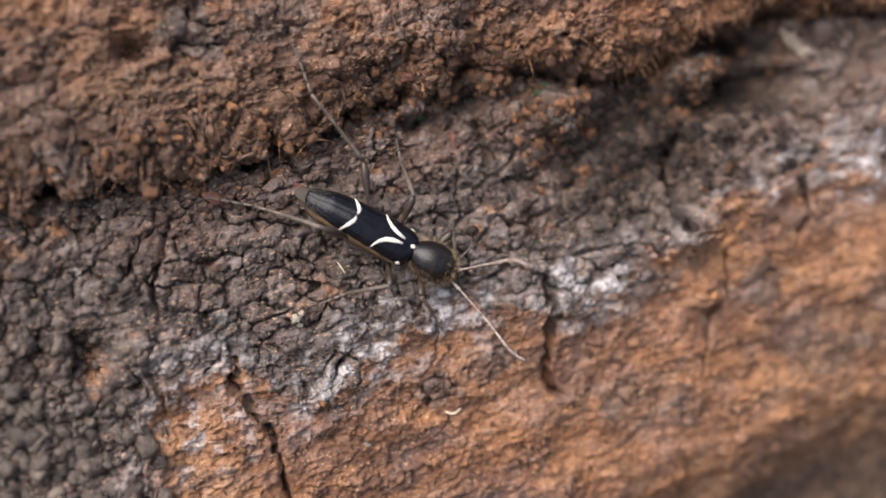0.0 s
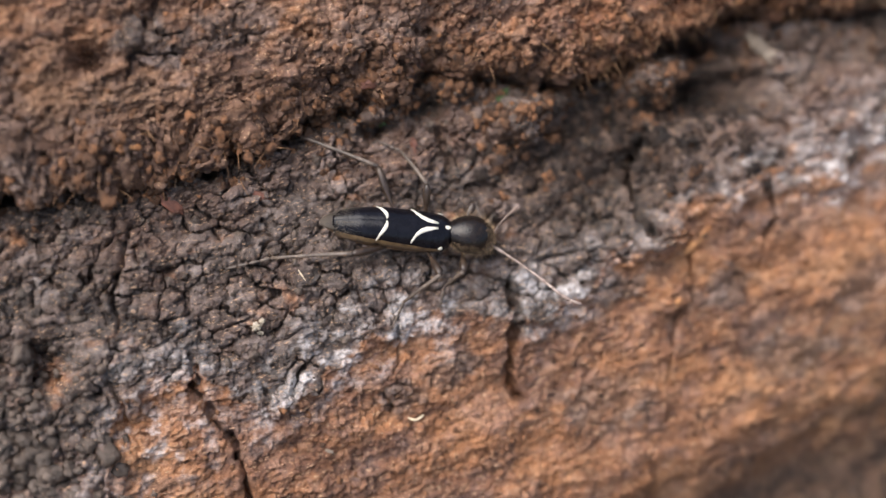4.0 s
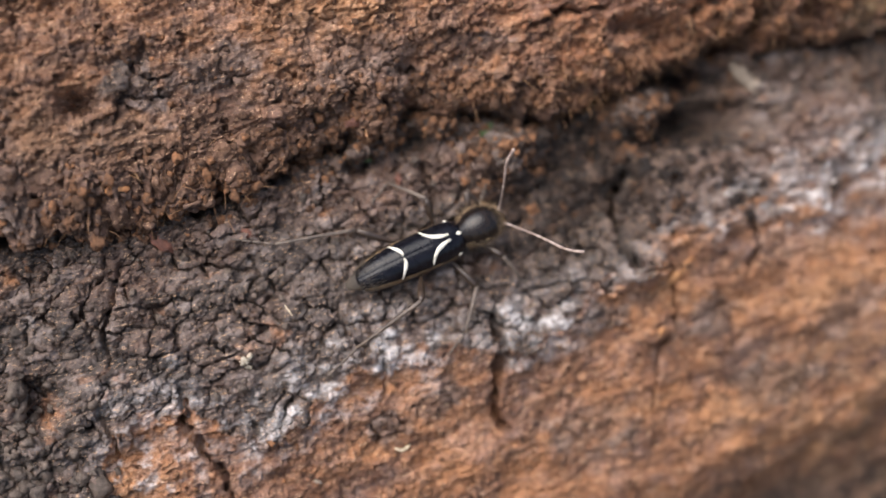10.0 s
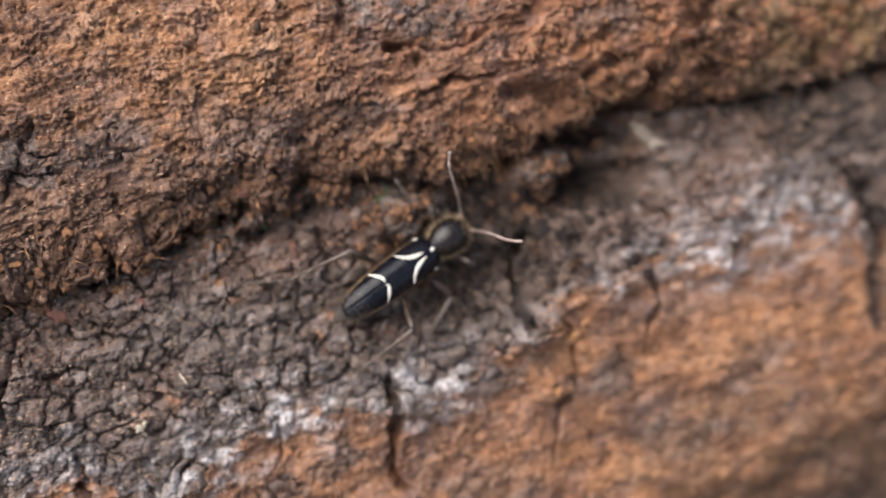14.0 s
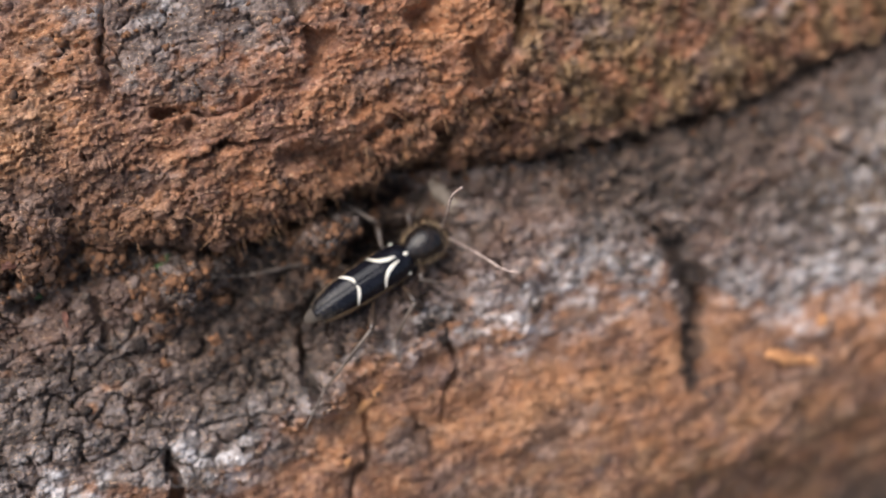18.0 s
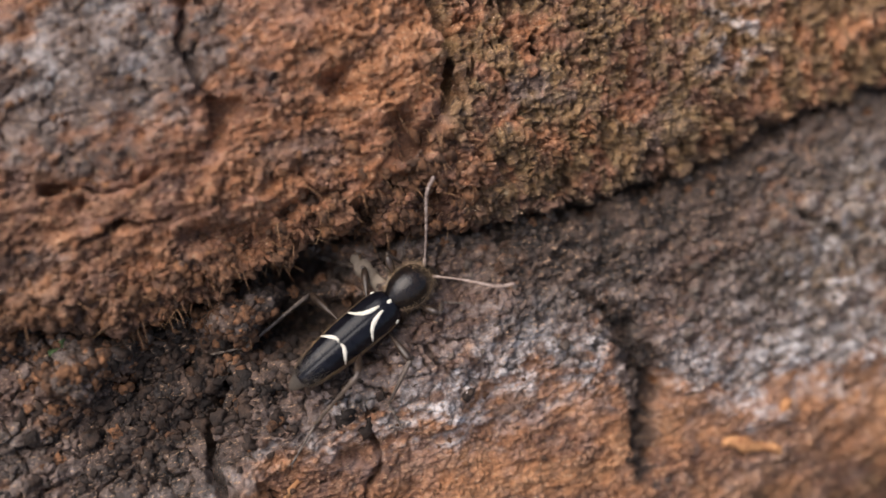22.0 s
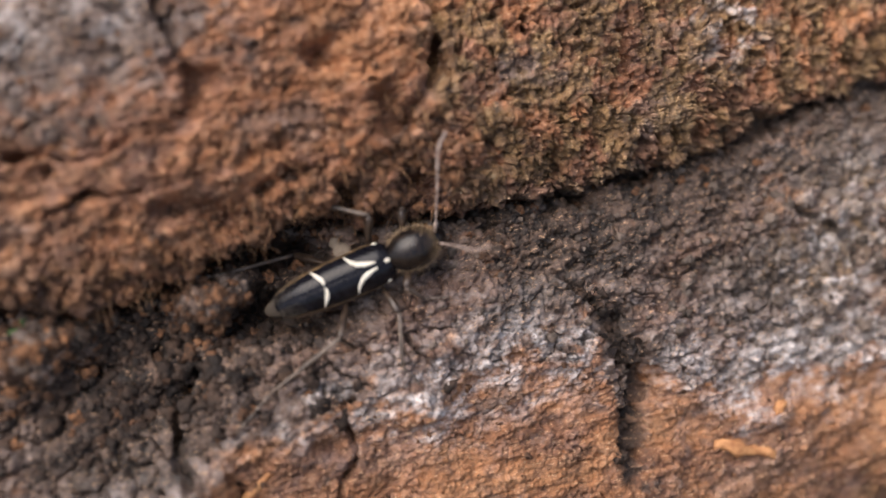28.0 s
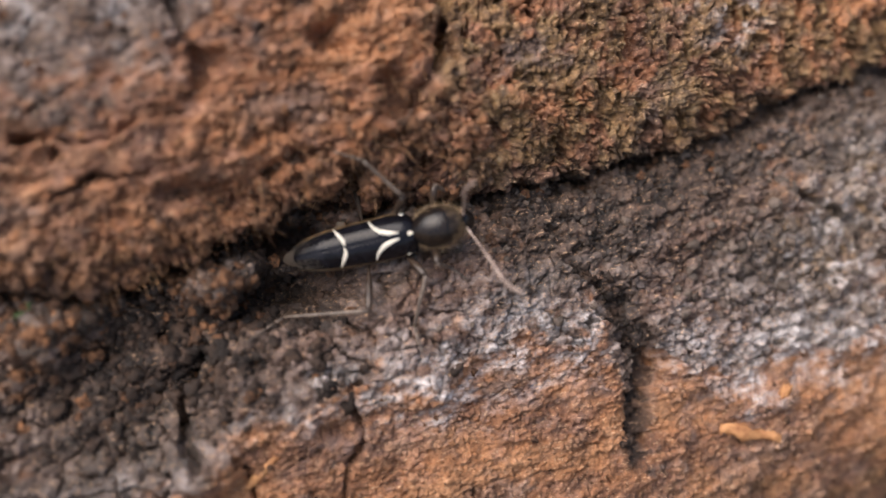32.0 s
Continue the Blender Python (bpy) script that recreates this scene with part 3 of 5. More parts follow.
    links.new(col, bsdf.inputs["Base Color"])
    gloss = math_node(nodes, links, "MULTIPLY", attribute(nodes, "bark"), 0.26)
    rough = math_node(nodes, links, "SUBTRACT", ramp_node(nodes, links, mid, ((0.3, (0.60, 0.60, 0.60)), (0.7, (0.88, 0.88, 0.88)))), gloss)
    links.new(rough, bsdf.inputs["Roughness"])
    bump_node(nodes, links, bsdf, math_node(nodes, links, "ADD", math_node(nodes, links, "MULTIPLY", fine, 0.6), math_node(nodes, links, "MULTIPLY", speck, 0.6)), 0.00022, 1.0)
    return m


def mottled(name, dark, light, scale, rough=0.6, relief_m=0.00003, specular=0.5, vary=0.0):
    """A surface that wavers between two colours, with fine relief; vary: how far single pieces differ."""
    m, nodes, links, bsdf = shader(name, rough, 0.0, specular)
    space = nodes.new("ShaderNodeTexCoord").outputs["Object"]
    coarse = noise_node(nodes, links, space, scale, 5, 0.6)
    fine = noise_node(nodes, links, space, scale * 5, 3, 0.6)
    mid = tuple((a + b) / 2 for a, b in zip(dark, light))
    col = ramp_node(nodes, links, coarse, ((0.3, dark), (0.5, mid), (0.7, light)))
    if vary:
        own = nodes.new("ShaderNodeObjectInfo").outputs["Random"]
        isle = nodes.new("ShaderNodeNewGeometry").outputs["Random Per Island"]
        both = nodes.new("ShaderNodeMath")
        both.operation = "ADD"
        links.new(own, both.inputs[0])
        links.new(isle, both.inputs[1])
        wrap = nodes.new("ShaderNodeMath")
        wrap.operation = "FRACT"
        links.new(both.outputs[0], wrap.inputs[0])
        info = wrap.outputs[0]
        col = mix_node(nodes, links, math_node(nodes, links, "MULTIPLY", info, vary), col, dark)
    links.new(col, bsdf.inputs["Base Color"])
    if relief_m:
        bump_node(nodes, links, bsdf, fine, relief_m, 0.8)
    return m


LOG_MAT = log_material()
CRUMB_MAT = mottled("bark_crumbs", (0.045, 0.028, 0.020), (0.36, 0.165, 0.075), 3200, 0.8, 0.00012, 0.3, 0.8)
PEBBLE_MAT = mottled("bark_pebbles", (0.032, 0.022, 0.016), (0.24, 0.180, 0.140), 2400, 0.45, 0.00014, 0.5, 0.75)
SOIL_MAT = mottled("damp_soil_crumbs", (0.006, 0.004, 0.003), (0.085, 0.048, 0.030), 2400, 0.7, 0.00014, 0.4, 0.8)
ALGA_MAT = mottled("green_algae", (0.030, 0.055, 0.018), (0.10, 0.17, 0.05), 3000, 0.7, 0.00006)
RED_MAT = mottled("reddish_bark_flake", (0.09, 0.036, 0.025), (0.25, 0.10, 0.062), 2500, 0.6, 0.00006)
LICHEN_MAT = mottled("cream_lichen", (0.30, 0.25, 0.18), (0.60, 0.53, 0.42), 3500, 0.8, 0.00006)
CHIP_MAT = mottled("fresh_orange_wood", (0.22, 0.085, 0.035), (0.58, 0.30, 0.13), 1800, 0.7, 0.00005, 0.3)
SPLINTER_MAT = mottled("pale_dry_wood", (0.10, 0.075, 0.055), (0.26, 0.21, 0.16), 900, 0.7, 0.00005, 0.3)
THREAD_MAT = mottled("cream_fibre", (0.62, 0.50, 0.32), (0.80, 0.70, 0.52), 3000, 0.6, 0)
FRAY_MAT = mottled("torn_fibres", (0.16, 0.075, 0.035), (0.46, 0.27, 0.14), 1500, 0.7, 0, 0.3, 0.6)
LITTER_MAT = mottled("leaf_litter", (0.035, 0.022, 0.013), (0.13, 0.085, 0.05), 60, 0.9, 0.002, 0.2)
SHELL_MAT = mottled("black_wing_case", (0.003, 0.003, 0.0045), (0.008, 0.008, 0.011), 2500, 0.15, 0.000010, 0.22)
PRON_MAT = mottled("dull_black_shield", (0.004, 0.004, 0.005), (0.016, 0.011, 0.008), 2600, 0.22, 0.000014, 0.32)
DOWN_MAT = mottled("grey_down", (0.035, 0.028, 0.022), (0.12, 0.095, 0.07), 9000, 0.7, 0.00001)
BAND_MAT = mottled("white_scales", (0.50, 0.46, 0.36), (0.78, 0.74, 0.64), 5000, 0.75, 0.00001)
EDGE_MAT = mottled("tan_margin", (0.03, 0.018, 0.010), (0.20, 0.13, 0.065), 3500, 0.4, 0.00001)
BELLY_MAT = mottled("brown_belly", (0.05, 0.028, 0.014), (0.17, 0.105, 0.055), 3500, 0.5, 0.00001)
LEG_MAT = mottled("dark_brown_leg", (0.016, 0.010, 0.007), (0.065, 0.042, 0.028), 4000, 0.35, 0.00001)
TIBIA_MAT = mottled("brown_shin", (0.045, 0.033, 0.026), (0.15, 0.115, 0.09), 4000, 0.45, 0.00001)
ANTENNA_MAT = mottled("pinkish_grey_feeler", (0.16, 0.11, 0.09), (0.42, 0.33, 0.28), 4000, 0.55, 0.00001)
WING_MAT = mottled("folded_wing", (0.018, 0.013, 0.009), (0.062, 0.046, 0.032), 2500, 0.6, 0.00001, 0.3)
HAIR_MAT = mottled("golden_hair", (0.20, 0.125, 0.065), (0.50, 0.35, 0.20), 4000, 0.5, 0)
EYE_MAT = mottled("black_eye", (0.004, 0.004, 0.004), (0.012, 0.01, 0.01), 9000, 0.15, 0.000004)


# ---- builders ----
def part(name, bm, material, parent, label=""):
    """Links a bmesh (in metres) as one mesh object under a thing or part."""
    data = bpy.data.meshes.new(name)
    bm.to_mesh(data)
    bm.free()
    for p in data.polygons:
        p.use_smooth = True
    data.materials.append(material)
    ob = new(name, data)
    if parent:
        ob.parent = parent
    if label:
        tagged(ob, label)
    return ob


def ground():
    size, n = 2000.0, 40
    bm = bmesh.new()
    bmesh.ops.create_grid(bm, x_segments=n, y_segments=n, size=size)
    for v in bm.verts:
        r = math.hypot(v.co.x, v.co.y)
        if r > 200:
            v.co.z = 4.0 * noise.noise(v.co / 400) * min(1, (r - 200) / 600)
    data = bpy.data.meshes.new("ground")
    bm.to_mesh(data)
    bm.free()
    data.materials.append(LITTER_MAT)
    return tagged(new("ground", data), "dark brown forest floor of leaf litter", "ground", kind="structure")


# fine grid where the camera passes, wide rings for the rest of the trunk
STEP = 0.05
FINE_U = np.arange(-31.5, 36.5, STEP)
FINE_V = np.r_[np.arange(-20.5, -8, 0.064), np.arange(-8, 0.9, 0.05), np.arange(0.9, 5.0, 0.027), np.arange(5.0, 17.5, 0.06)]
WIDE = np.array([1.5, 4, 9, 18, 36, 70, 130, 220, 330.0])
ALL_U = np.r_[FINE_U[0] - WIDE[::-1], FINE_U, FINE_U[-1] + WIDE]
ROUND = 2 * math.pi * RADIUS
BACK = np.array([1.5, 4, 9, 18, 34, 60, 95, 140, 190, 240, 300, 370, 440, 520, 590, 650, 700, 760, 810, 840, 862, 880, 892.0])
BACK = BACK[BACK < ROUND - (FINE_V[-1] - FINE_V[0]) - 4]
ALL_V = np.r_[FINE_V, FINE_V[-1] + BACK]


def log_points():
    u, v = np.meshgrid(ALL_U, ALL_V, indexing="ij")
    inside = ramp(u, -60, -31) * (1 - ramp(u, 36, 65))
    vv = np.where(v > ROUND / 2 + 17, v - ROUND, v)
    near = inside * np.clip(1 - (np.abs(vv) - 20) / 30, 0, 1)
    h, shift, shape = form(u, vv)
    h, shift = h * (0.15 + 0.85 * near), shift * near
    a = vv / RADIUS
    y = near * (vv + shift) + (1 - near) * (RADIUS + h) * np.sin(a)
    z = near * h + (1 - near) * ((RADIUS + h) * np.cos(a) - RADIUS)
    base = np.stack([u, y, z], -1)
    # the steep lip is longer than it looks from ahead: its detail is not drawn out
    s = vv + 2.3 * ramp(shape[2], -0.55, 0.95)
    fine, *kinds = detail(u, s, shape)
    fine = fine * near
    du = np.gradient(base, axis=0)
    dv = np.gradient(base, axis=1)
    normal = np.cross(du, dv)
    normal /= np.maximum(np.linalg.norm(normal, axis=-1, keepdims=True), 1e-9)
    fine = fine * np.clip(0.35 + 0.65 * normal[..., 2], 0.3, 1)
    return base + fine[..., None] * normal, dict(zip(("bark", "bloom", "moss", "brown_tone", "humus_shade", "cell", "rust", "plate"), kinds))


GRID, KINDS = log_points()
PLATE = KINDS.pop("plate")


def surface(u, v):
    """Height of the wood in mm at u, v."""
    i = int(np.clip(np.searchsorted(ALL_U, u), 1, len(ALL_U) - 2))
    j = int(np.clip(np.searchsorted(FINE_V, v), 2, len(FINE_V) - 3))
    return float(GRID[i - 2 : i + 3, j - 2 : j + 3, 2].mean())


def crest(u, v):
    """Height in mm of the highest grain round u, v."""
    i = int(np.clip(np.searchsorted(ALL_U, u), 5, len(ALL_U) - 6))
    j = int(np.clip(np.searchsorted(FINE_V, v), 5, len(FINE_V) - 6))
    return float(GRID[i - 4 : i + 5, j - 4 : j + 5, 2].max())


def grid_mesh(name, points, fields):
    nu, nv = points.shape[:2]
    data = bpy.data.meshes.new(name)
    idx = np.arange(nu * nv).reshape(nu, nv)
    nxt = np.roll(idx, -1, axis=1)
    quads = np.stack([idx[:-1], idx[1:], nxt[1:], nxt[:-1]], -1).reshape(-1, 4)
    ends = np.array([(points[k].mean(0)) for k in (0, -1)])
    verts = np.concatenate([points.reshape(-1, 3), ends]) * MM
    caps = np.concatenate([np.stack([idx[0], nxt[0], np.full(nv, nu * nv)], -1), np.stack([nxt[-1], idx[-1], np.full(nv, nu * nv + 1)], -1)])
    loops = np.concatenate([quads.ravel(), caps.ravel()]).astype(np.int32)
    starts = np.concatenate([np.arange(len(quads)) * 4, len(quads) * 4 + np.arange(len(caps)) * 3]).astype(np.int32)
    data.vertices.add(len(verts))
    data.vertices.foreach_set("co", verts.astype(np.float32).ravel())
    data.loops.add(len(loops))
    data.loops.foreach_set("vertex_index", loops)
    data.polygons.add(len(starts))
    data.polygons.foreach_set("loop_start", starts)
    data.polygons.foreach_set("use_smooth", np.ones(len(starts), bool))
    data.update(calc_edges=True)
    data.validate()
    for key, values in fields.items():
        layer = data.attributes.new(key, "FLOAT", "POINT")
        layer.data.foreach_set("value", np.r_[values.ravel(), 0, 0].astype(np.float32))
    return data


def bark_plates(log):
    """The loose plates of grey bark on the ledge, each a piece with its own edge, proud of the wood under it."""
    nu, nv = PLATE.shape
    idx = np.arange(nu * nv).reshape(nu, nv)
    quads = np.stack([idx[:-1, :-1], idx[1:, :-1], idx[1:, 1:], idx[:-1, 1:]], -1).reshape(-1, 4)
    owner = PLATE.ravel()
    own = owner[quads]
    same = (own[:, 0] > 0) & (own == own[:, :1]).all(1)
    quads, own = quads[same], own[same, 0]
    order = np.argsort(own, kind="stable")
    quads, own = quads[order], own[order]
    cuts = np.r_[0, np.flatnonzero(np.diff(own)) + 1, len(own)]
    flat = GRID.reshape(-1, 3)
    fields = {key: values.ravel() for key, values in KINDS.items()}
    made = []
    for a, b in zip(cuts[:-1], cuts[1:]):
        mine = quads[a:b]
        u, v = flat[mine[:, 0], 0].mean(), flat[mine[:, 0], 1].mean()
        if not 90 < b - a < 1600 or not (-26 < u < -3 or 8 < u < 17.5 or 19.5 < u < 27):
            continue
        made.append(mine)
    made.sort(key=len, reverse=True)
    sunk = np.zeros(nu * nv, bool)
    for mine in made[:300]:
        verts, local = np.unique(mine, return_inverse=True)
        local = local.reshape(-1, 4)
        n = len(verts)
        sides = np.concatenate([local[:, [k, (k + 1) % 4]] for k in range(4)])
        back = set(map(tuple, sides[:, ::-1].tolist()))
        rim = [e for e in sides.tolist() if tuple(e) not in back]
        edge = sorted({k for e in rim for k in e})
        below = {k: n + i for i, k in enumerate(edge)}
        co = np.concatenate([flat[verts], flat[verts[edge]] - (0, 0, 0.35)]) * MM
        faces = local.tolist() + [[q, p, below[p], below[q]] for p, q in rim]
        data = bpy.data.meshes.new("bark_plate")
        data.from_pydata(co.tolist(), [], faces)
        data.polygons.foreach_set("use_smooth", np.ones(len(faces), bool))
        for key, values in fields.items():
            layer = data.attributes.new(key, "FLOAT", "POINT")
            layer.data.foreach_set("value", values[np.r_[verts, verts[edge]]].astype(np.float32))
        data.materials.append(LOG_MAT)
        ob = new("bark_plate", data)
        ob.parent = log
        inner = np.setdiff1d(verts, verts[edge])
        sunk[inner] = True
    return sunk.reshape(nu, nv)


def build_log():
    log = tagged(new("fallen_log"), "rotting fallen log with orange decayed wood and grey cracked bark", "log")
    log.matrix_world = LOG
    sunk = bark_plates(log)
    under = GRID.copy()
    under[..., 2] -= 0.22 * sunk
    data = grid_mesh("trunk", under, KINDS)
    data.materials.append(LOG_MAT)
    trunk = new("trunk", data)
    trunk.parent = log
    tagged(trunk, "orange decayed wood with a grey weathered ledge")
    return log


def lump_mesh(name, seed, flat=1.0, detail=1):
    """An irregular crumb about 1 mm across."""
    r = random.Random(seed)
    bm = bmesh.new()
    bmesh.ops.create_icosphere(bm, subdivisions=detail, radius=0.5 * MM)
    off = Vector((r.random() * 50, r.random() * 50, r.random() * 50))
    for v in bm.verts:
        k = 1 + 0.8 * noise.noise(v.co / MM * 2.2 + off) + 0.7 * noise.noise(v.co / MM * 5 + off)
        v.co = Vector((v.co.x * k, v.co.y * k * 0.85, v.co.z * k * flat))
    data = bpy.data.meshes.new(name)
    bm.to_mesh(data)
    bm.free()
    return data


def scatter_crumbs(log):
    """Loose crumbs of bark and wood: along the lip of the ridge, in the crevice and on the ledge."""
    r = random.Random(5)
    kinds = [lump_mesh("bark_crumb", k, 0.6 + 0.1 * (k % 4), 2) for k in range(8)]
    for data in kinds:
        data.materials.append(CRUMB_MAT)
    for n in range(300):
        if n % 5 < 2:    # clods along the lip
            u = r.choice((-21, -17, -12, -9, -6, 0, 4, 8, 11)) + r.gauss(0, 1.8)
            size = r.uniform(0.35, 0.85)
            v = float(np.interp(u, CREVICE_U, CREVICE_V)) + r.gauss(0.15, 0.55)
        elif n % 5 < 4:
            u = r.uniform(-27, 33)
            size = r.uniform(0.2, 0.5)
            v = float(np.interp(u, CREVICE_U, CREVICE_V)) + r.gauss(-0.4, 0.7)
        else:
            u, v, size = r.uniform(-6, 8), r.uniform(-3, 2.5), r.uniform(0.25, 0.7)
        ob = new("bark_crumb", kinds[n % 8])
        ob.parent = log
        turn = Euler((r.uniform(-0.6, 0.6), r.uniform(-0.6, 0.6), r.uniform(0, 6.28)))
        ob.matrix_local = Matrix.LocRotScale(Vector((u, v, surface(u, v) + 0.05 * size)) * MM, turn, Vector((size, size, size)))


def spot(u, v):
    """The place on the wood nearest to u, v, in mm."""
    i = int(np.clip(np.searchsorted(ALL_U, u), 1, len(ALL_U) - 2))
    j = int(np.clip(np.searchsorted(FINE_V, v), 2, len(FINE_V) - 3))
    return GRID[i, j]


def strewn(log, name, label, material, places, seed):
    """Many small crumbs, too many to count, as one mesh."""
    r = random.Random(seed)
    forms = []
    for k in range(6):
        data = lump_mesh("crumb_form", 100 * seed + k, 0.65 + 0.06 * k, 2)
        co = np.array([tuple(q.co) for q in data.vertices])
        forms.append((co, np.array([tuple(p.vertices) for p in data.polygons])))
        bpy.data.meshes.remove(data)
    verts, faces, count = [], [], 0
    for n, (u, v, size) in enumerate(places):
        co, tri = forms[n % 6]
        turn = np.array(Euler((r.uniform(-3, 3), r.uniform(-0.7, 0.7), r.uniform(0, 6.28))).to_matrix())
        verts.append(co * size @ turn.T + (spot(u, v) + np.array((0, 0, -0.06 * size))) * MM)
        faces.append(tri + count)
        count += len(co)
    data = bpy.data.meshes.new(name)
    data.from_pydata(np.concatenate(verts).tolist(), [], np.concatenate(faces).tolist())
    data.polygons.foreach_set("use_smooth", np.ones(len(data.polygons), bool))
    data.materials.append(material)
    ob = new(name, data)
    ob.parent = log
    return tagged(ob, label, kind="stuff")


def scatter_more(log):
    r = random.Random(31)

    def lip(u):
        return float(np.interp(u, CREVICE_U, CREVICE_V))

    places = []
    for n in range(1500):    # along the lip
        u = r.uniform(-29, 13)
        places.append((u, lip(u) + r.gauss(0.5, 0.75), 0.12 + 0.45 * r.random() ** 2.5))
    for n in range(900):    # over the ridge
        places.append((r.uniform(-30, 13), r.uniform(3, 15), 0.10 + 0.30 * r.random() ** 3))
    for n in range(700):    # the worn nose and the crumbling bridge under it
        cu, cv, su, sv = r.choice(((11.2, 5.0, 1.4, 0.9), (3.3, 1.5, 0.8, 1.1), (-2.8, 1.4, 1.3, 0.8), (-9, 3.4, 2.5, 0.6), (-17.5, 3.4, 2.5, 0.6)))
        places.append((cu + r.gauss(0, su), cv + r.gauss(0, sv), 0.15 + 0.5 * r.random() ** 2))
    for n in range(600):    # over the face of the wood
        u = r.uniform(-22, 34)
        places.append((u, float(np.interp(u, EDGE_U, EDGE_V)) - r.uniform(0.3, 10), 0.09 + 0.24 * r.random() ** 3))
    strewn(log, "crumbled_wood", "orange brown crumbs of decayed wood", CRUMB_MAT, places, 3)
    places = []
    for n in range(420):    # rounded lumps of bark
        places.append((r.gauss(-27.0, 2.0), r.gauss(-7.0, 2.8), 0.3 + 0.6 * r.random() ** 2))
    soil = [(r.gauss(1.0, 3.0), r.gauss(-0.9, 1.4), 0.15 + 0.6 * r.random() ** 2) for n in range(560)]    # the damp hollow
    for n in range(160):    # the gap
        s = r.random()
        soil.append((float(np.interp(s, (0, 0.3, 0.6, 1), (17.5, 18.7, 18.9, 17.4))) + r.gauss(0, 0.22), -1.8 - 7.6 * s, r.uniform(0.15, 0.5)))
    for n in range(900):    # the ledge
        u = r.uniform(-29, 34)
        low, high = float(np.interp(u, EDGE_U, EDGE_V)), lip(u)
        if not -5 < u < 9:
            places.append((u, low + (high - low) * r.random() ** 0.7, 0.10 + 0.36 * r.random() ** 3))
    for n in range(170):    # the beaded end of the ledge
        u = r.uniform(21, 32)
        places.append((u, r.gauss(-4.2, 1.3), 0.15 + 0.55 * r.random() ** 2.5))
    strewn(log, "pebbly_bark", "dark grey brown pebbly lumps of bark", PEBBLE_MAT, places, 4)
    strewn(log, "damp_soil", "black brown damp crumbs in the hollow", SOIL_MAT, soil, 6)


def frayed_wood(log):
    """Fine torn fibres along the lip and on the worn nose of the ridge, too many to count."""
    r = random.Random(77)
    bm = bmesh.new()
    for n in range(420):
        cu, su, off, sv = r.choice(((10.6, 1.3, 1.6, 1.2), (8.0, 1.6, 0.4, 0.7), (3.0, 3.0, 0.5, 0.6), (12.5, 0.9, 3.5, 1.4), (-1.5, 3.0, 0.6, 0.7), (-17.0, 4.0, 0.6, 0.7)))
        u = cu + r.gauss(0, su)
        v = float(np.interp(u, CREVICE_U, CREVICE_V)) + off + r.gauss(0, sv)
        p = Vector([float(c) for c in spot(u, v)])
        long = r.uniform(0.25, 0.9)
        way = Vector((r.gauss(0, 0.6), r.gauss(-0.5, 0.5), r.uniform(0.1, 0.7))).normalized()
        sag = Vector((r.gauss(0, 0.12), -0.25, -0.15)) * long
        rod(bm, [p - 0.1 * way, p + 0.35 * long * way, p + 0.7 * long * way + 0.4 * sag, p + long * way + sag], (0.020, 0.018, 0.014, 0.006), 4)
    tagged(part("frayed_wood", bm, FRAY_MAT, log, "fine torn orange wood fibres"), "fine torn orange wood fibres", kind="stuff")


def flake(name, u, v, wide, high, thick, material, label, category, seed, turn=0.0, group=""):
    """One small flat lump lying on the wood."""
    data = lump_mesh(name, seed, 1.0, 3)
    data.polygons.foreach_set("use_smooth", np.ones(len(data.polygons), bool))
    data.materials.append(material)
    ob = new(name, data)
    ob.matrix_world = LOG @ Matrix.LocRotScale(Vector((u, v, surface(u, v) + 0.2 * thick)) * MM, Euler((0.2, -0.1, turn)), Vector((wide, high, thick)))
    tagged(ob, label, category, group)


def rod(bm, points, radii, sides=8):
    """A round rod along points (mm), with the given radii, closed at both ends."""
    pts = [Vector([float(c) for c in p]) for p in points]
    radii = [float(r) for r in radii]
    rings = []
    for k, p in enumerate(pts):
        d = (pts[min(k + 1, len(pts) - 1)] - pts[max(k - 1, 0)]).normalized()
        a = d.orthogonal().normalized() if k == 0 else (a - d * a.dot(d)).normalized()
        b = d.cross(a)
        rings.append([bm.verts.new((p + radii[k] * (math.cos(w) * a + math.sin(w) * b)) * MM) for w in (2 * math.pi * s / sides for s in range(sides))])
    for one, two in zip(rings, rings[1:]):
        for s in range(sides):
            bm.faces.new((one[s], one[(s + 1) % sides], two[(s + 1) % sides], two[s]))
    bm.faces.new(rings[0][::-1])
    bm.faces.new(rings[-1])
    return bm


def lies(ob, label, category):
    """A small thing of its own lying on the log."""
    ob.matrix_world = LOG @ ob.matrix_world
    return tagged(ob, label, category)


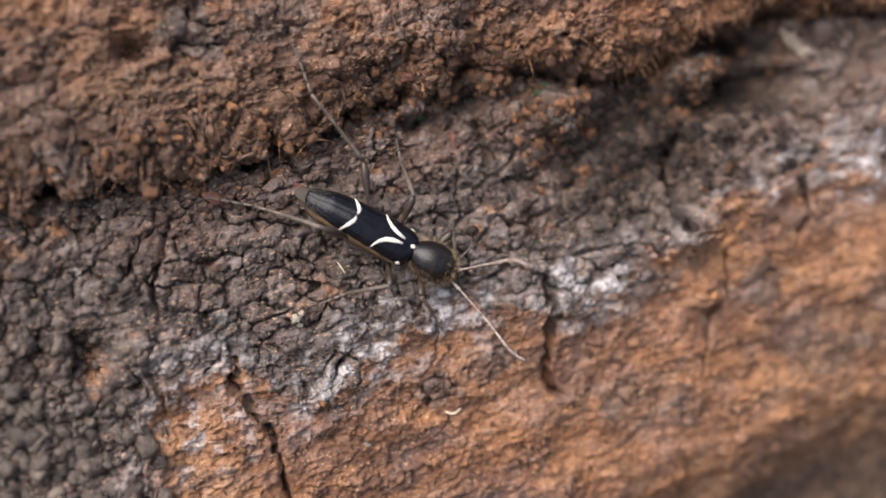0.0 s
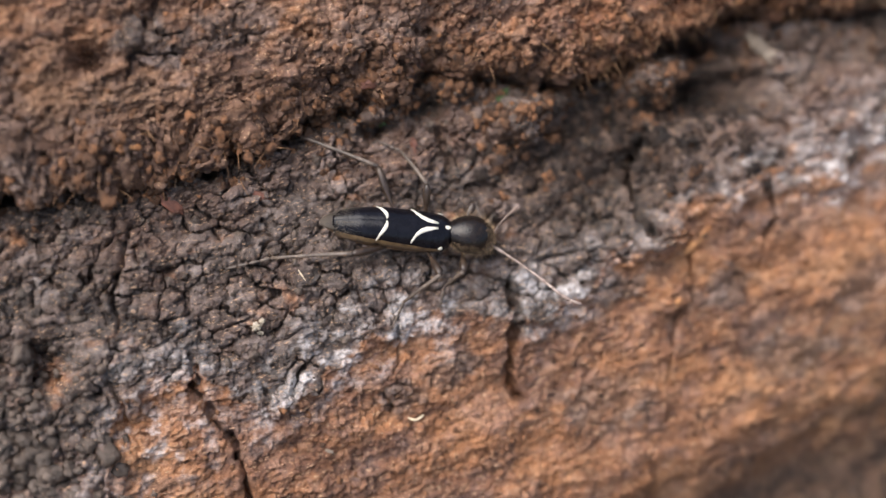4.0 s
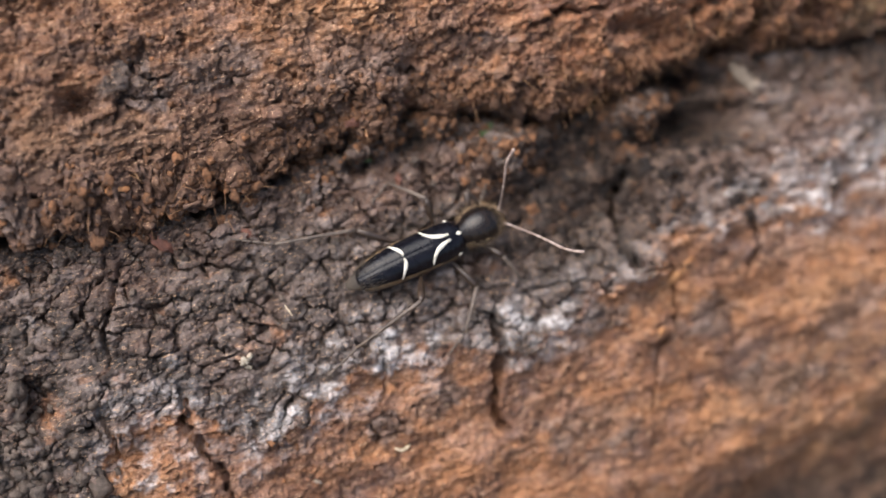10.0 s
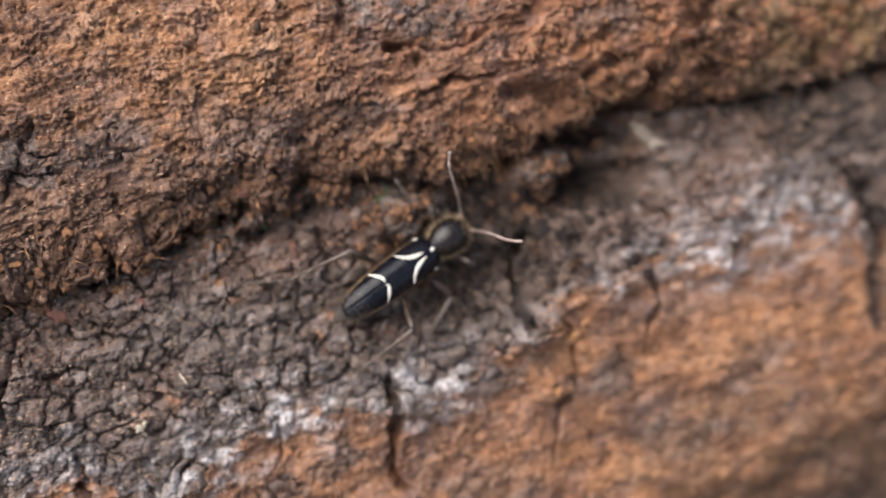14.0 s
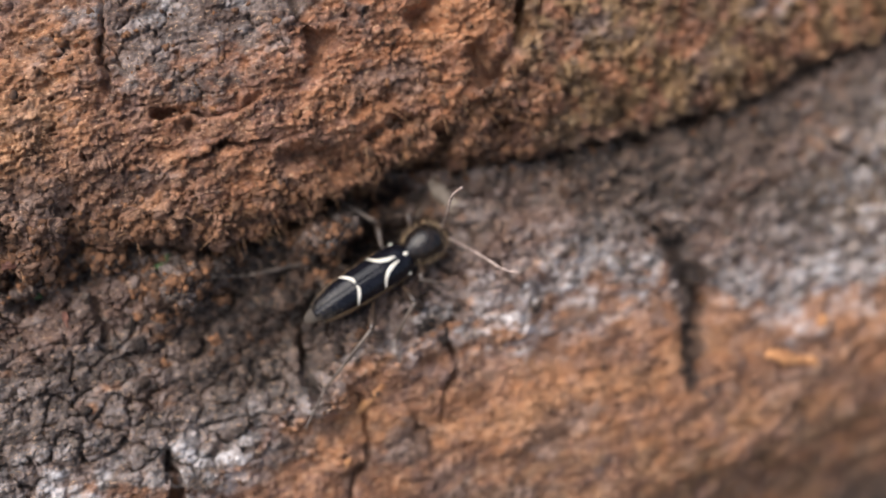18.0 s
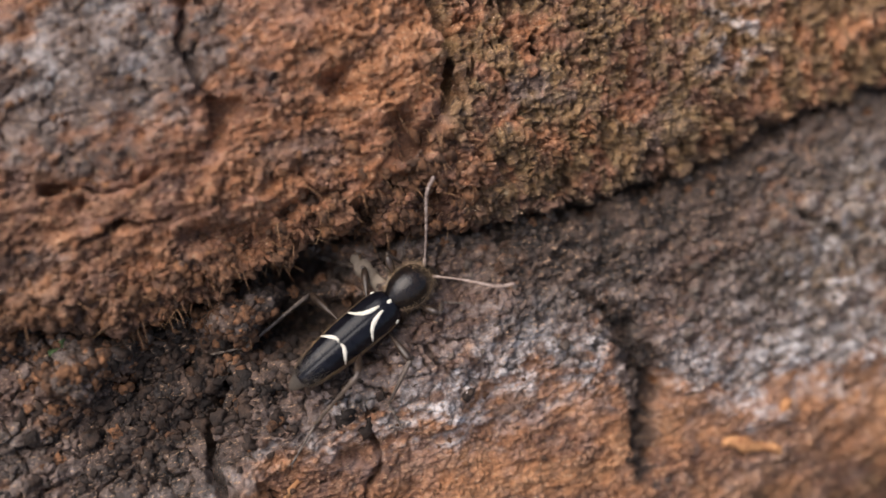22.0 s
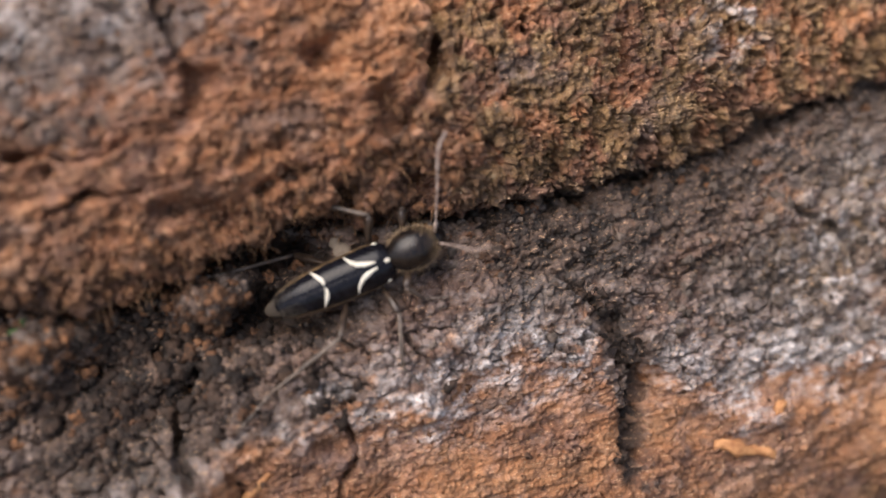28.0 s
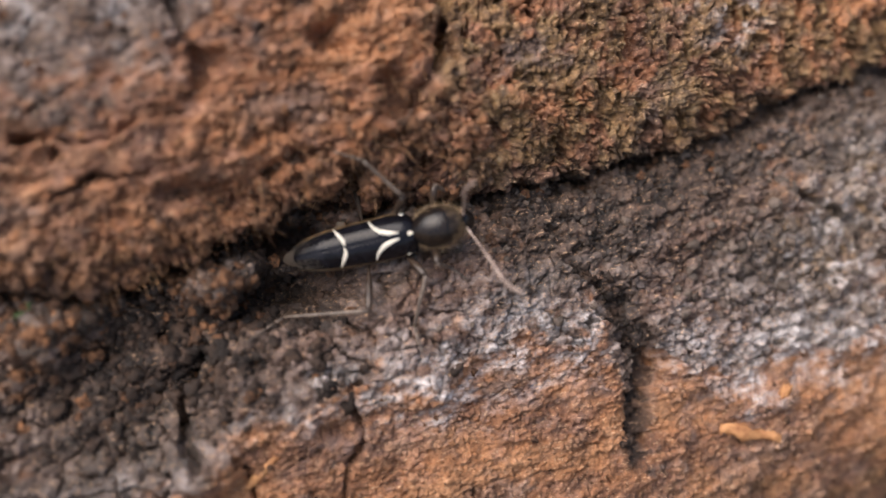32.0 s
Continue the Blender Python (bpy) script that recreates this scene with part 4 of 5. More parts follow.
def wood_chips():
    def sliver(name, u0, v0, u1, v1, width, lift, material, label, seed, category="wood chip"):
        r = random.Random(seed)
        n = 9
        pts, rad = [], []
        for k in range(n):
            s = k / (n - 1)
            u, v = u0 + (u1 - u0) * s, v0 + (v1 - v0) * s
            pts.append((u, v + 0.10 * width * r.uniform(-1, 1), surface(u, v) + lift * (0.4 + 0.6 * math.sin(3.1 * s))))
            rad.append(max(0.02, width * (math.sin(math.pi * (0.12 + 0.8 * s)) ** 0.6) * r.uniform(0.6, 1.25)))
        bm = rod(bmesh.new(), pts, rad, 9)
        mid = sum(p[2] for p in pts) / n
        for q in bm.verts:
            p = q.co / MM
            p.z = mid + (p.z - mid) * 0.45 + 0.3 * width * noise.noise(p * 4 / max(width, 0.1))
            p.y += 0.7 * width * noise.noise(p * 2.2 / max(width, 0.1) + Vector((7, 3, 1)))
            q.co = p * MM
        lies(part(name, bm, material, None), label, category)

    sliver("wood_chip", 21.5, -9.9, 24.0, -11.1, 0.33, 0.06, CHIP_MAT, "bright orange sliver of fresh wood on the log", 1)
    sliver("wood_splinter", 8.45, 2.2, 9.2, 0.75, 0.42, 0.30, SPLINTER_MAT, "pale dry wood splinter in the crevice", 2, "splinter")
    sliver("fibre", -14.22, -2.45, -14.05, -2.95, 0.035, 0.10, THREAD_MAT, "short cream fibre on grey bark", 3, "fibre")
    sliver("wood_chip", -20.0, 3.9, -18.9, 3.75, 0.16, 0.35, CHIP_MAT, "orange sliver of wood by a hole", 4)
    sliver("wood_chip", 2.3, -6.3, 3.9, -5.3, 0.17, 0.06, CHIP_MAT, "bright orange sliver of fresh wood on the log", 5)
    sliver("wood_chip", -15.0, -9.9, -14.7, -10.1, 0.11, 0.04, SPLINTER_MAT, "pale speck of wood on orange wood", 7)
    pts = [(-11.35 + 0.65 * s, -9.62 - 0.16 * math.sin(math.pi * s) * 1.0 - 0.05 * s, 0) for s in (0, 0.2, 0.4, 0.6, 0.8, 1.0)]
    pts = [(u, v, surface(u, v) + 0.09) for u, v, _ in pts]
    lies(part("fibre", rod(bmesh.new(), pts, (0.03, 0.045, 0.05, 0.05, 0.045, 0.02)), THREAD_MAT, None), "curled cream fibre on orange wood", "fibre")
    pts = [(13.0 + 0.9 * s, 2.5 + 0.5 * math.sin(2.6 * s), 0) for s in (0, 0.2, 0.4, 0.6, 0.8, 1.0)]
    pts = [(u, v, surface(u, v) + 0.12) for u, v, _ in pts]
    lies(part("fibre", rod(bmesh.new(), pts, (0.02, 0.03, 0.03, 0.03, 0.025, 0.015)), THREAD_MAT, None), "fine yellow fibre under the ridge", "fibre")
    for n, (u, v) in enumerate(((-9.5, 2.7), (-3.5, 2.4), (-9.1, 2.5), (-3.9, 2.2))):
        flake("algae_speck", u, v, 0.45, 0.35, 0.3, ALGA_MAT, "green speck of algae in the crevice", "algae", 50 + n, n, "specks of algae")
    for n, (u, v, w) in enumerate(((-9.3, 4.1, 0.9), (-7.1, 4.4, 0.8), (-8.2, 1.2, 0.6), (-18.3, 1.4, 0.9), (-14.8, 0.8, 0.7))):
        flake("bark_flake", u, v, w, w * 0.6, 0.25, RED_MAT, "reddish flake of bark on grey bark", "bark flake", 60 + n, 0.7 * n, "reddish flakes of bark")
    for n, (u, v, w) in enumerate(((-16.4, -4.2, 0.42), (-16.15, -4.0, 0.28), (-16.3, -4.5, 0.24))):
        flake("lichen", u, v, w, w * 0.8, 0.35, LICHEN_MAT, "cream crust of lichen on grey bark", "lichen", 70 + n, n, "crusts of lichen")
    for n, (u, v, w) in enumerate(((2.2, -3.5, 0.4), (1.2, -8.1, 0.4), (24.6, -9.2, 0.7))):
        flake("wood_flake", u, v, w, w * 0.7, 0.3, CHIP_MAT, "orange flake of fresh wood on the log", "wood flake", 80 + n, 0.5 * n, "orange flakes of wood")
    flake("bark_flap", -19.0, 3.1, 0.9, 0.7, 0.6, CRUMB_MAT, "brown flap of bark by a dark hole", "bark flake", 91, 1.1)


# ---- the beetle: x ahead, y to its left, z up; its origin is on the back, between shield and wing cases ----
def shell_half_width(x):
    return float(np.interp(x, (-4.66, -4.62, -4.5, -4.3, -3.9, -3.3, -2.3, -0.8, -0.2, 0.1), (0.20, 0.36, 0.50, 0.60, 0.70, 0.79, 0.85, 0.86, 0.81, 0.58)))


def shell_top(x):
    return float(np.interp(x, (-4.7, -4.3, -3.6, -2.6, -1.2, -0.3, 0.1), (-0.24, -0.07, 0.12, 0.22, 0.18, 0.07, -0.06)))


def shell_point(x, s, lift=0.0):
    """A point of the wing cases: s from 0 at the seam to 1 at the side."""
    w, top = shell_half_width(x), shell_top(x)
    a = 1.45 * s
    y = w * min(1.0, math.sin(a) ** 0.92 if s > 0 else 0.0)
    z = top - 0.95 * w * (1 - math.cos(a)) - 0.014 * math.exp(-((s / 0.05) ** 2))
    n = Vector((0, math.sin(a), math.cos(a)))
    return Vector((x, y, z)) + lift * n


def wing_case(beetle, side):
    bm = bmesh.new()
    xs, ss = np.linspace(0.1, -4.66, 44).tolist(), [0.0, 0.03] + np.linspace(0.07, 1, 16).tolist()
    grid = [[shell_point(x, s) for s in ss] for x in xs]
    top = [[bm.verts.new((p.x * MM, side * p.y * MM, p.z * MM)) for p in row] for row in grid]
    under = [[bm.verts.new((p.x * MM, side * p.y * 0.94 * MM, (p.z - 0.09) * MM)) for p in row] for row in grid]
    faces = []
    for i in range(len(xs) - 1):
        for j in range(len(ss) - 1):
            faces.append((top[i][j], top[i][j + 1], top[i + 1][j + 1], top[i + 1][j]))
            faces.append((under[i][j], under[i + 1][j], under[i + 1][j + 1], under[i][j + 1]))
        j = len(ss) - 1
        faces.append((top[i][j], top[i + 1][j], under[i + 1][j], under[i][j]))
    for j in range(len(ss) - 1):
        for i in (0, len(xs) - 1):
            faces.append((top[i][j], under[i][j], under[i][j + 1], top[i][j + 1]))
    for f in faces:
        bm.faces.new(f)
    bmesh.ops.recalc_face_normals(bm, faces=bm.faces)
    case = part("wing_case", bm, SHELL_MAT, beetle, "glossy black wing case with white bands")

    def band(points, width, name="band", material=BAND_MAT, label="raised white band"):
        b = bmesh.new()
        rows = []
        n = len(points)
        for k, (x, s) in enumerate(points):
            xa, sa = points[max(k - 1, 0)]
            xb, sb = points[min(k + 1, n - 1)]
            dx, ds = xb - xa, (sb - sa) * 0.95
            l = math.hypot(dx, ds)
            nx, ns = -ds / l, dx / l
            wk = width * (0.70 + 0.4 * math.sin(math.pi * k / (n - 1)) + 0.22 * math.sin(5.1 * k + 40 * width)) * 0.5
            row = []
            for q, lift in ((-1, 0.0), (-0.8, 0.022), (0, 0.03), (0.8, 0.022), (1, 0.0)):
                p = shell_point(x + q * wk * nx, max(0.0, s + q * wk * ns / 0.95), lift + 0.004)
                row.append(b.verts.new((p.x * MM, side * p.y * MM, p.z * MM)))
            rows.append(row)
        for one, two in zip(rows, rows[1:]):
            for j in range(4):
                b.faces.new((one[j], one[j + 1], two[j + 1], two[j]))
        b.faces.new(rows[0])
        b.faces.new(rows[-1])
        bmesh.ops.recalc_face_normals(b, faces=b.faces)
        part(name, b, material, case, label)

    band([(-2.58, 0.03), (-2.55, 0.10), (-2.57, 0.19), (-2.66, 0.33), (-2.80, 0.53), (-2.92, 0.76)], 0.115)
    band([(-0.46, 0.08), (-0.66, 0.10), (-0.90, 0.145), (-1.14, 0.23), (-1.34, 0.38), (-1.46, 0.56), (-1.52, 0.70)], 0.115)
    band([(-0.20, 0.78), (-0.28, 0.82), (-0.36, 0.85)], 0.16, "shoulder_spot", BAND_MAT, "small white shoulder spot")
    # tan lower margin
    rim = bmesh.new()
    rows = [[rim.verts.new((q.x * MM, side * q.y * MM, q.z * MM)) for q in (shell_point(x, 0.86 + 0.05 * x, 0.008), shell_point(x, 0.92 + 0.02 * x, 0.012), shell_point(x, 1.0, 0.012), shell_point(x, 1.0, -0.03))] for x in np.linspace(-0.25, -4.5, 40).tolist()]
    for one, two in zip(rows, rows[1:]):
        for j in range(3):
            rim.faces.new((one[j], one[j + 1], two[j + 1], two[j]))
    bmesh.ops.recalc_face_normals(rim, faces=rim.faces)
    part("margin", rim, EDGE_MAT, case, "tan lower margin")
    # fine grey down towards the tip
    b = bmesh.new()
    r = random.Random(11)
    for _ in range(170):
        x = r.triangular(-4.62, -3.3, -4.5)
        s = r.uniform(0.10, 0.95)
        p = shell_point(x, s, 0.0)
        q = shell_point(x - r.uniform(0.10, 0.2), s, r.uniform(0.02, 0.06)) if x > -4.5 else p + Vector((-0.15, 0, 0.02))
        hair(b, (p.x, side * p.y, p.z), (q.x, side * q.y, q.z), 0.008)
    part("down", b, DOWN_MAT, case, "fine grey down near the tip")
    return case


def hair(bm, p, q, r):
    p, q = Vector([float(c) for c in p]), Vector([float(c) for c in q])
    d = (q - p).normalized()
    a = d.orthogonal().normalized()
    b = d.cross(a)
    base = [bm.verts.new((p + r * (math.cos(w) * a + math.sin(w) * b)) * MM) for w in (0, 2.09, 4.19)]
    tip = bm.verts.new(q * MM)
    for k in range(3):
        bm.faces.new((base[k], base[(k + 1) % 3], tip))


def spindle(bm, stations, sides=20):
    """A body of rings: stations of x, half width, half height, centre y, centre z (mm)."""
    rings = []
    for x, w, t, y, z in stations:
        rings.append([bm.verts.new((x * MM, (y + w * math.cos(a)) * MM, (z + t * math.sin(a)) * MM)) for a in (2 * math.pi * k / sides for k in range(sides))])
    for one, two in zip(rings, rings[1:]):
        for k in range(sides):
            bm.faces.new((one[k], one[(k + 1) % sides], two[(k + 1) % sides], two[k]))
    bm.faces.new(rings[0])
    bm.faces.new(rings[-1])
    bmesh.ops.recalc_face_normals(bm, faces=bm.faces)
    return bm


def smooth_stations(keys, n):
    """Rounded stations between a few given ones."""
    keys = np.array(keys, float)
    x = np.linspace(0, 1, n)
    k = np.linspace(0, 1, len(keys))
    out = np.stack([np.interp(x, k, keys[:, c]) for c in range(keys.shape[1])], 1)
    for _ in range(2):
        out[1:-1] = (out[:-2] + 2 * out[1:-1] + out[2:]) / 4
    return out


HIPS = {"front": (0.75, 0.42, -1.0), "middle": (-0.75, 0.50, -1.05), "hind": (-1.9, 0.46, -1.0)}
LENGTHS = {"front": (1.3, 1.3, 0.9), "middle": (1.8, 2.05, 1.1), "hind": (2.45, 3.4, 1.8)}


def build_beetle():
    beetle = tagged(new("longhorn_beetle"), "small black longhorn beetle with white bands walking on a log", "beetle")
    for side in (1, -1):
        wing_case(beetle, side)
    # shield
    keys = [(0.02, 0.36, 0.34, 0, -0.42), (0.18, 0.49, 0.44, 0, -0.42), (0.42, 0.67, 0.59, 0, -0.44), (0.75, 0.79, 0.71, 0, -0.46), (1.15, 0.81, 0.75, 0, -0.48), (1.55, 0.74, 0.69, 0, -0.54), (1.85, 0.52, 0.50, 0, -0.62), (2.0, 0.32, 0.34, 0, -0.68)]
    shield = part("thorax", spindle(bmesh.new(), smooth_stations(keys, 26), 28), PRON_MAT, beetle, "dull black rounded thorax with golden hair")
    b = bmesh.new()
    r = random.Random(3)
    st = smooth_stations(keys, 26)
    for _ in range(1500):
        k = r.uniform(3, 24.4)
        x, w, t, y, z = (float(np.interp(k, range(len(st)), st[:, c])) for c in range(5))
        a = r.uniform(-0.7, math.pi + 0.7)
        if abs(a - math.pi / 2) < 1.0 and k < 17:
            continue
        p = Vector((x, w * math.cos(a), z + t * math.sin(a)))
        n = Vector((0.35 * (k - 12) / 12, math.cos(a), math.sin(a))).normalized()
        hair(b, p, p + (n + Vector((r.gauss(0, 0.45), r.gauss(0, 0.45), r.gauss(0, 0.45)))) * r.triangular(0.08, 0.34, 0.16), 0.0026)
    part("thorax_hair", b, HAIR_MAT, shield, "fine golden hair")
    # scutellum
    b = bmesh.new()
    bmesh.ops.create_icosphere(b, subdivisions=2, radius=0.5)
    for v in b.verts:
        v.co = Vector((-0.04 + 0.24 * v.co.x, 0.17 * v.co.y, 0.0 + 0.10 * v.co.z)) * MM
    part("scutellum", b, BAND_MAT, beetle, "small white spot between the wing cases")
    # underside
    keys = [(-5.0, 0.10, 0.06, 0, -0.56), (-4.85, 0.26, 0.16, 0, -0.58), (-4.3, 0.50, 0.36, 0, -0.62), (-3.3, 0.74, 0.56, 0, -0.70), (-2.0, 0.80, 0.70, 0, -0.74), (-0.8, 0.77, 0.76, 0, -0.78), (0.1, 0.55, 0.50, 0, -0.70)]
    part("abdomen", spindle(bmesh.new(), smooth_stations(keys, 30), 24), BELLY_MAT, beetle, "brown downy abdomen")
    keys = [(-4.0, 0.42, 0.10, 0, -0.34), (-4.5, 0.40, 0.10, 0, -0.38), (-4.8, 0.32, 0.08, 0, -0.44), (-5.05, 0.20, 0.05, 0, -0.52), (-5.15, 0.07, 0.03, 0, -0.55)]
    part("wing_tip", spindle(bmesh.new(), smooth_stations(keys, 14), 16), WING_MAT, beetle, "pale brown tip of the folded hind wings")
    # head
    keys = [(1.72, 0.34, 0.36, 0, -0.92), (1.90, 0.42, 0.42, 0, -1.02), (2.08, 0.42, 0.44, 0, -1.16), (2.24, 0.32, 0.36, 0, -1.32), (2.34, 0.18, 0.22, 0, -1.44)]
    head = part("head", spindle(bmesh.new(), smooth_stations(keys, 16), 20), PRON_MAT, beetle, "dark head bent down under the thorax")
    for side in (1, -1):
        b = bmesh.new()
        bmesh.ops.create_icosphere(b, subdivisions=3, radius=0.5)
        for v in b.verts:
            v.co = Vector((2.0 + 0.22 * v.co.x, side * 0.33 + 0.22 * v.co.y, -1.10 + 0.42 * v.co.z)) * MM
        part("eye", b, EYE_MAT, head, "black oval eye")
        part("mandible", rod(bmesh.new(), [(2.28, side * 0.14, -1.46), (2.42, side * 0.14, -1.58), (2.48, side * 0.03, -1.68)], (0.08, 0.06, 0.02)), LEG_MAT, head, "small dark jaw")
    # legs and feelers, each jointed piece a part
    legs, feelers = {}, {}
    for where in ("front", "middle", "hind"):
        a, t, f = LENGTHS[where]
        for side in (1, -1):
            stalk = [(a * s, 0, 0) for s in np.linspace(0, 1, 12)]
            thick = [0.055 + 0.115 * ramp(s, 0.25, 0.72) - 0.085 * ramp(s, 0.86, 1.0) for s in np.linspace(0, 1, 12)]
            femur = part("femur", rod(bmesh.new(), stalk, thick, 10), LEG_MAT, beetle, "dark swollen upper leg")
            shin = [(t * s, 0, 0.05 * math.sin(math.pi * s)) for s in np.linspace(0, 1, 9)]
            tibia = part("tibia", rod(bmesh.new(), shin, [0.095 - 0.03 * s for s in np.linspace(0, 1, 9)], 8), TIBIA_MAT, beetle, "thin brown lower leg")
            b = bmesh.new()
            r = random.Random(int(10 * a) + side)
            for _ in range(46):
                s, w = r.uniform(0.05, 1), r.uniform(0, 6.28)
                hair(b, (t * s, 0.05 * math.cos(w), 0.05 * math.sin(w)), (t * s + 0.09, 0.19 * math.cos(w), 0.19 * math.sin(w)), 0.006)
            part("bristles", b, HAIR_MAT, tibia, "fine pale bristles")
            b = bmesh.new()
            joints = np.linspace(0, f, 5)
            for k in range(4):
                lo, hi = joints[k], joints[k + 1]
                rod(b, [(lo, 0, 0), (lo + 0.3 * (hi - lo), 0, 0), (hi - 0.05 * f, 0, 0), (hi, 0, 0)], (0.035, 0.055, 0.065 if k < 3 else 0.04, 0.03), 7)
            for y in (0.07, -0.07):
                rod(b, [(f * 0.96, 0, 0), (f * 1.06, y, 0.02), (f * 1.10, y * 1.2, -0.05)], (0.025, 0.02, 0.006), 5)
            tarsus = part("tarsus", b, TIBIA_MAT, beetle, "jointed foot with two claws")
            legs[where, side] = (femur, tibia, tarsus)
    for side in (1, -1):
        reach = np.r_[0, 0.55, 0.68, np.linspace(1.05, 4.35, 9)]

        def bend(x):
            return (x, -side * (0.05 * x * (4.2 - x) / 4 + 0.34 * max(0, x - 3.35) ** 2), 0.10 * math.sin(x * 0.8) - 0.12 * max(0, x - 3.4) ** 2)

        for k in range(len(reach) - 1):
            lo, hi = float(reach[k]), float(reach[k + 1])
            fat = 0.040 + 0.032 * k / 10 + (0.03 if k == 0 else 0)
            piece = rod(bmesh.new(), [bend(lo), bend(lo + 0.25 * (hi - lo)), bend(lo + 0.8 * (hi - lo)), bend(hi)], (fat * 0.78, fat * 0.9, fat * 1.04, fat * 0.85), 8)
            if k == 0:
                feelers[side] = part("antenna", piece, ANTENNA_MAT, beetle, "jointed pinkish grey antenna thickening to the tip")
            else:
                part("antenna_segment", piece, ANTENNA_MAT, feelers[side])
    return beetle, legs, feelers


# ---- what moves: the beetle's way over the log (seconds, u, v, h in mm, yaw, dip, roll in degrees) ----
BEETLE_ROWS = [
    (0, -11.431, -2.503, 1.642, -42.3, -9.2, -15.0),
    (0.5, -10.900, -2.210, 1.647, -29.8, -8.9, -17.7),
    (1, -9.634, -1.799, 1.659, -17.0, -9.8, -19.0),
    (1.5, -9.459, -1.683, 1.668, -16.9, -9.7, -18.9),
    (2, -9.569, -1.656, 1.672, -20.3, -9.6, -19.0),
    (2.5, -9.056, -1.602, 1.665, -24.3, -9.2, -19.6),
    (3, -9.027, -1.809, 1.652, -24.9, -7.9, -21.0),
    (3.5, -8.092, -2.169, 1.634, -20.9, -4.6, -25.3),
    (4, -8.154, -2.290, 1.630, -20.1, -4.4, -25.3),
    (4.5, -8.119, -2.315, 1.618, -17.6, -5.1, -24.4),
    (6.5, -8.155, -2.516, 1.597, -11.4, -5.3, -23.0),
    (7, -8.012, -2.551, 1.568, -7.6, -4.8, -21.6),
    (7.5, -8.035, -2.696, 1.516, 4.4, -3.6, -20.5),
    (8, -7.873, -2.570, 1.477, 8.4, -2.8, -18.6),
    (8.5, -7.163, -1.542, 1.445, 17.4, -1.8, -11.0),
    (9, -7.214, -1.550, 1.423, 17.8, -2.0, -11.2),
    (9.5, -6.763, -1.264, 1.402, 15.0, -2.4, -12.9),
    (10, -6.661, -1.410, 1.390, 8.8, -2.4, -17.3),
    (10.5, -5.929, -1.056, 1.367, 7.9, -0.8, -17.1),
    (11, -4.754, -1.095, 1.339, 13.6, 1.2, -14.5),
    (11.5, -4.891, -0.948, 1.307, 11.1, 3.5, -16.4),
    (12, -4.575, -0.808, 1.283, 11.8, 4.9, -14.7),
    (12.5, -4.390, -0.519, 1.281, 15.3, 3.2, -11.2),
    (13, -4.047, -0.147, 1.280, 18.8, 2.6, -9.0),
    (13.5, -3.340, -0.223, 1.268, 20.5, 4.0, -9.1),
    (14, -2.625, -0.341, 1.260, 18.3, 6.5, -9.7),
    (14.5, -1.367, -0.224, 1.269, 11.1, 7.1, -13.3),
    (16.5, 3.793, -0.150, 1.314, 21.5, 1.5, -13.4),
    (17, 4.855, -0.097, 1.338, 16.0, -0.7, -16.3),
    (17.5, 5.932, 0.354, 1.333, 21.8, 0.9, -16.2),
    (18, 6.100, -0.095, 1.312, 15.4, 3.7, -19.2),
    (18.5, 6.061, -0.270, 1.311, 16.8, 4.2, -19.2),
    (19, 7.510, 0.565, 1.309, 17.4, 5.5, -16.5),
    (19.5, 8.909, 0.998, 1.323, 16.5, 4.1, -16.5),
    (20, 8.906, 0.938, 1.333, 24.0, 3.4, -15.6),
    (20.5, 8.904, 0.970, 1.327, 25.0, 4.4, -15.5),
    (21, 9.058, 0.691, 1.323, 23.5, 4.8, -17.1),
    (21.5, 9.069, 0.612, 1.332, 22.9, 4.0, -17.7),
    (22, 9.064, 0.572, 1.341, 22.8, 4.2, -18.3),
    (22.5, 9.125, 0.624, 1.370, 22.1, 2.8, -20.1),
    (23, 9.126, 0.569, 1.382, 22.7, 2.5, -18.5),
    (23.5, 9.249, 0.591, 1.352, 21.8, 4.1, -15.4),
    (24, 9.281, 0.890, 1.289, 22.5, 4.4, -13.1),
    (24.5, 9.328, 1.014, 1.204, 23.0, 1.0, -11.0),
    (26.5, 9.011, 0.747, 1.143, 6.2, -4.5, -3.3),
    (27, 9.022, 0.775, 1.111, 5.8, -7.9, -2.9),
    (27.5, 9.053, 0.810, 1.116, 5.7, -10.4, -3.8),
    (28, 9.984, 1.266, 1.156, 9.3, -11.8, -6.1),
    (28.5, 10.095, 1.525, 1.164, 8.9, -12.9, -5.0),
    (29, 9.971, 1.464, 1.157, 8.5, -13.6, -2.8),
    (29.5, 10.439, 1.527, 1.141, 4.0, -14.9, -0.4),
    (30, 11.009, 1.612, 1.145, -2.2, -16.4, 1.5),
    (30.5, 10.867, 1.498, 1.187, -4.7, -16.1, 1.9),
    (31, 10.799, 1.486, 1.205, -4.7, -16.5, -0.0),
    (31.5, 10.819, 1.464, 1.188, -2.6, -17.8, -1.5),
    (32, 10.689, 1.450, 1.182, -1.8, -17.9, -2.8),
]
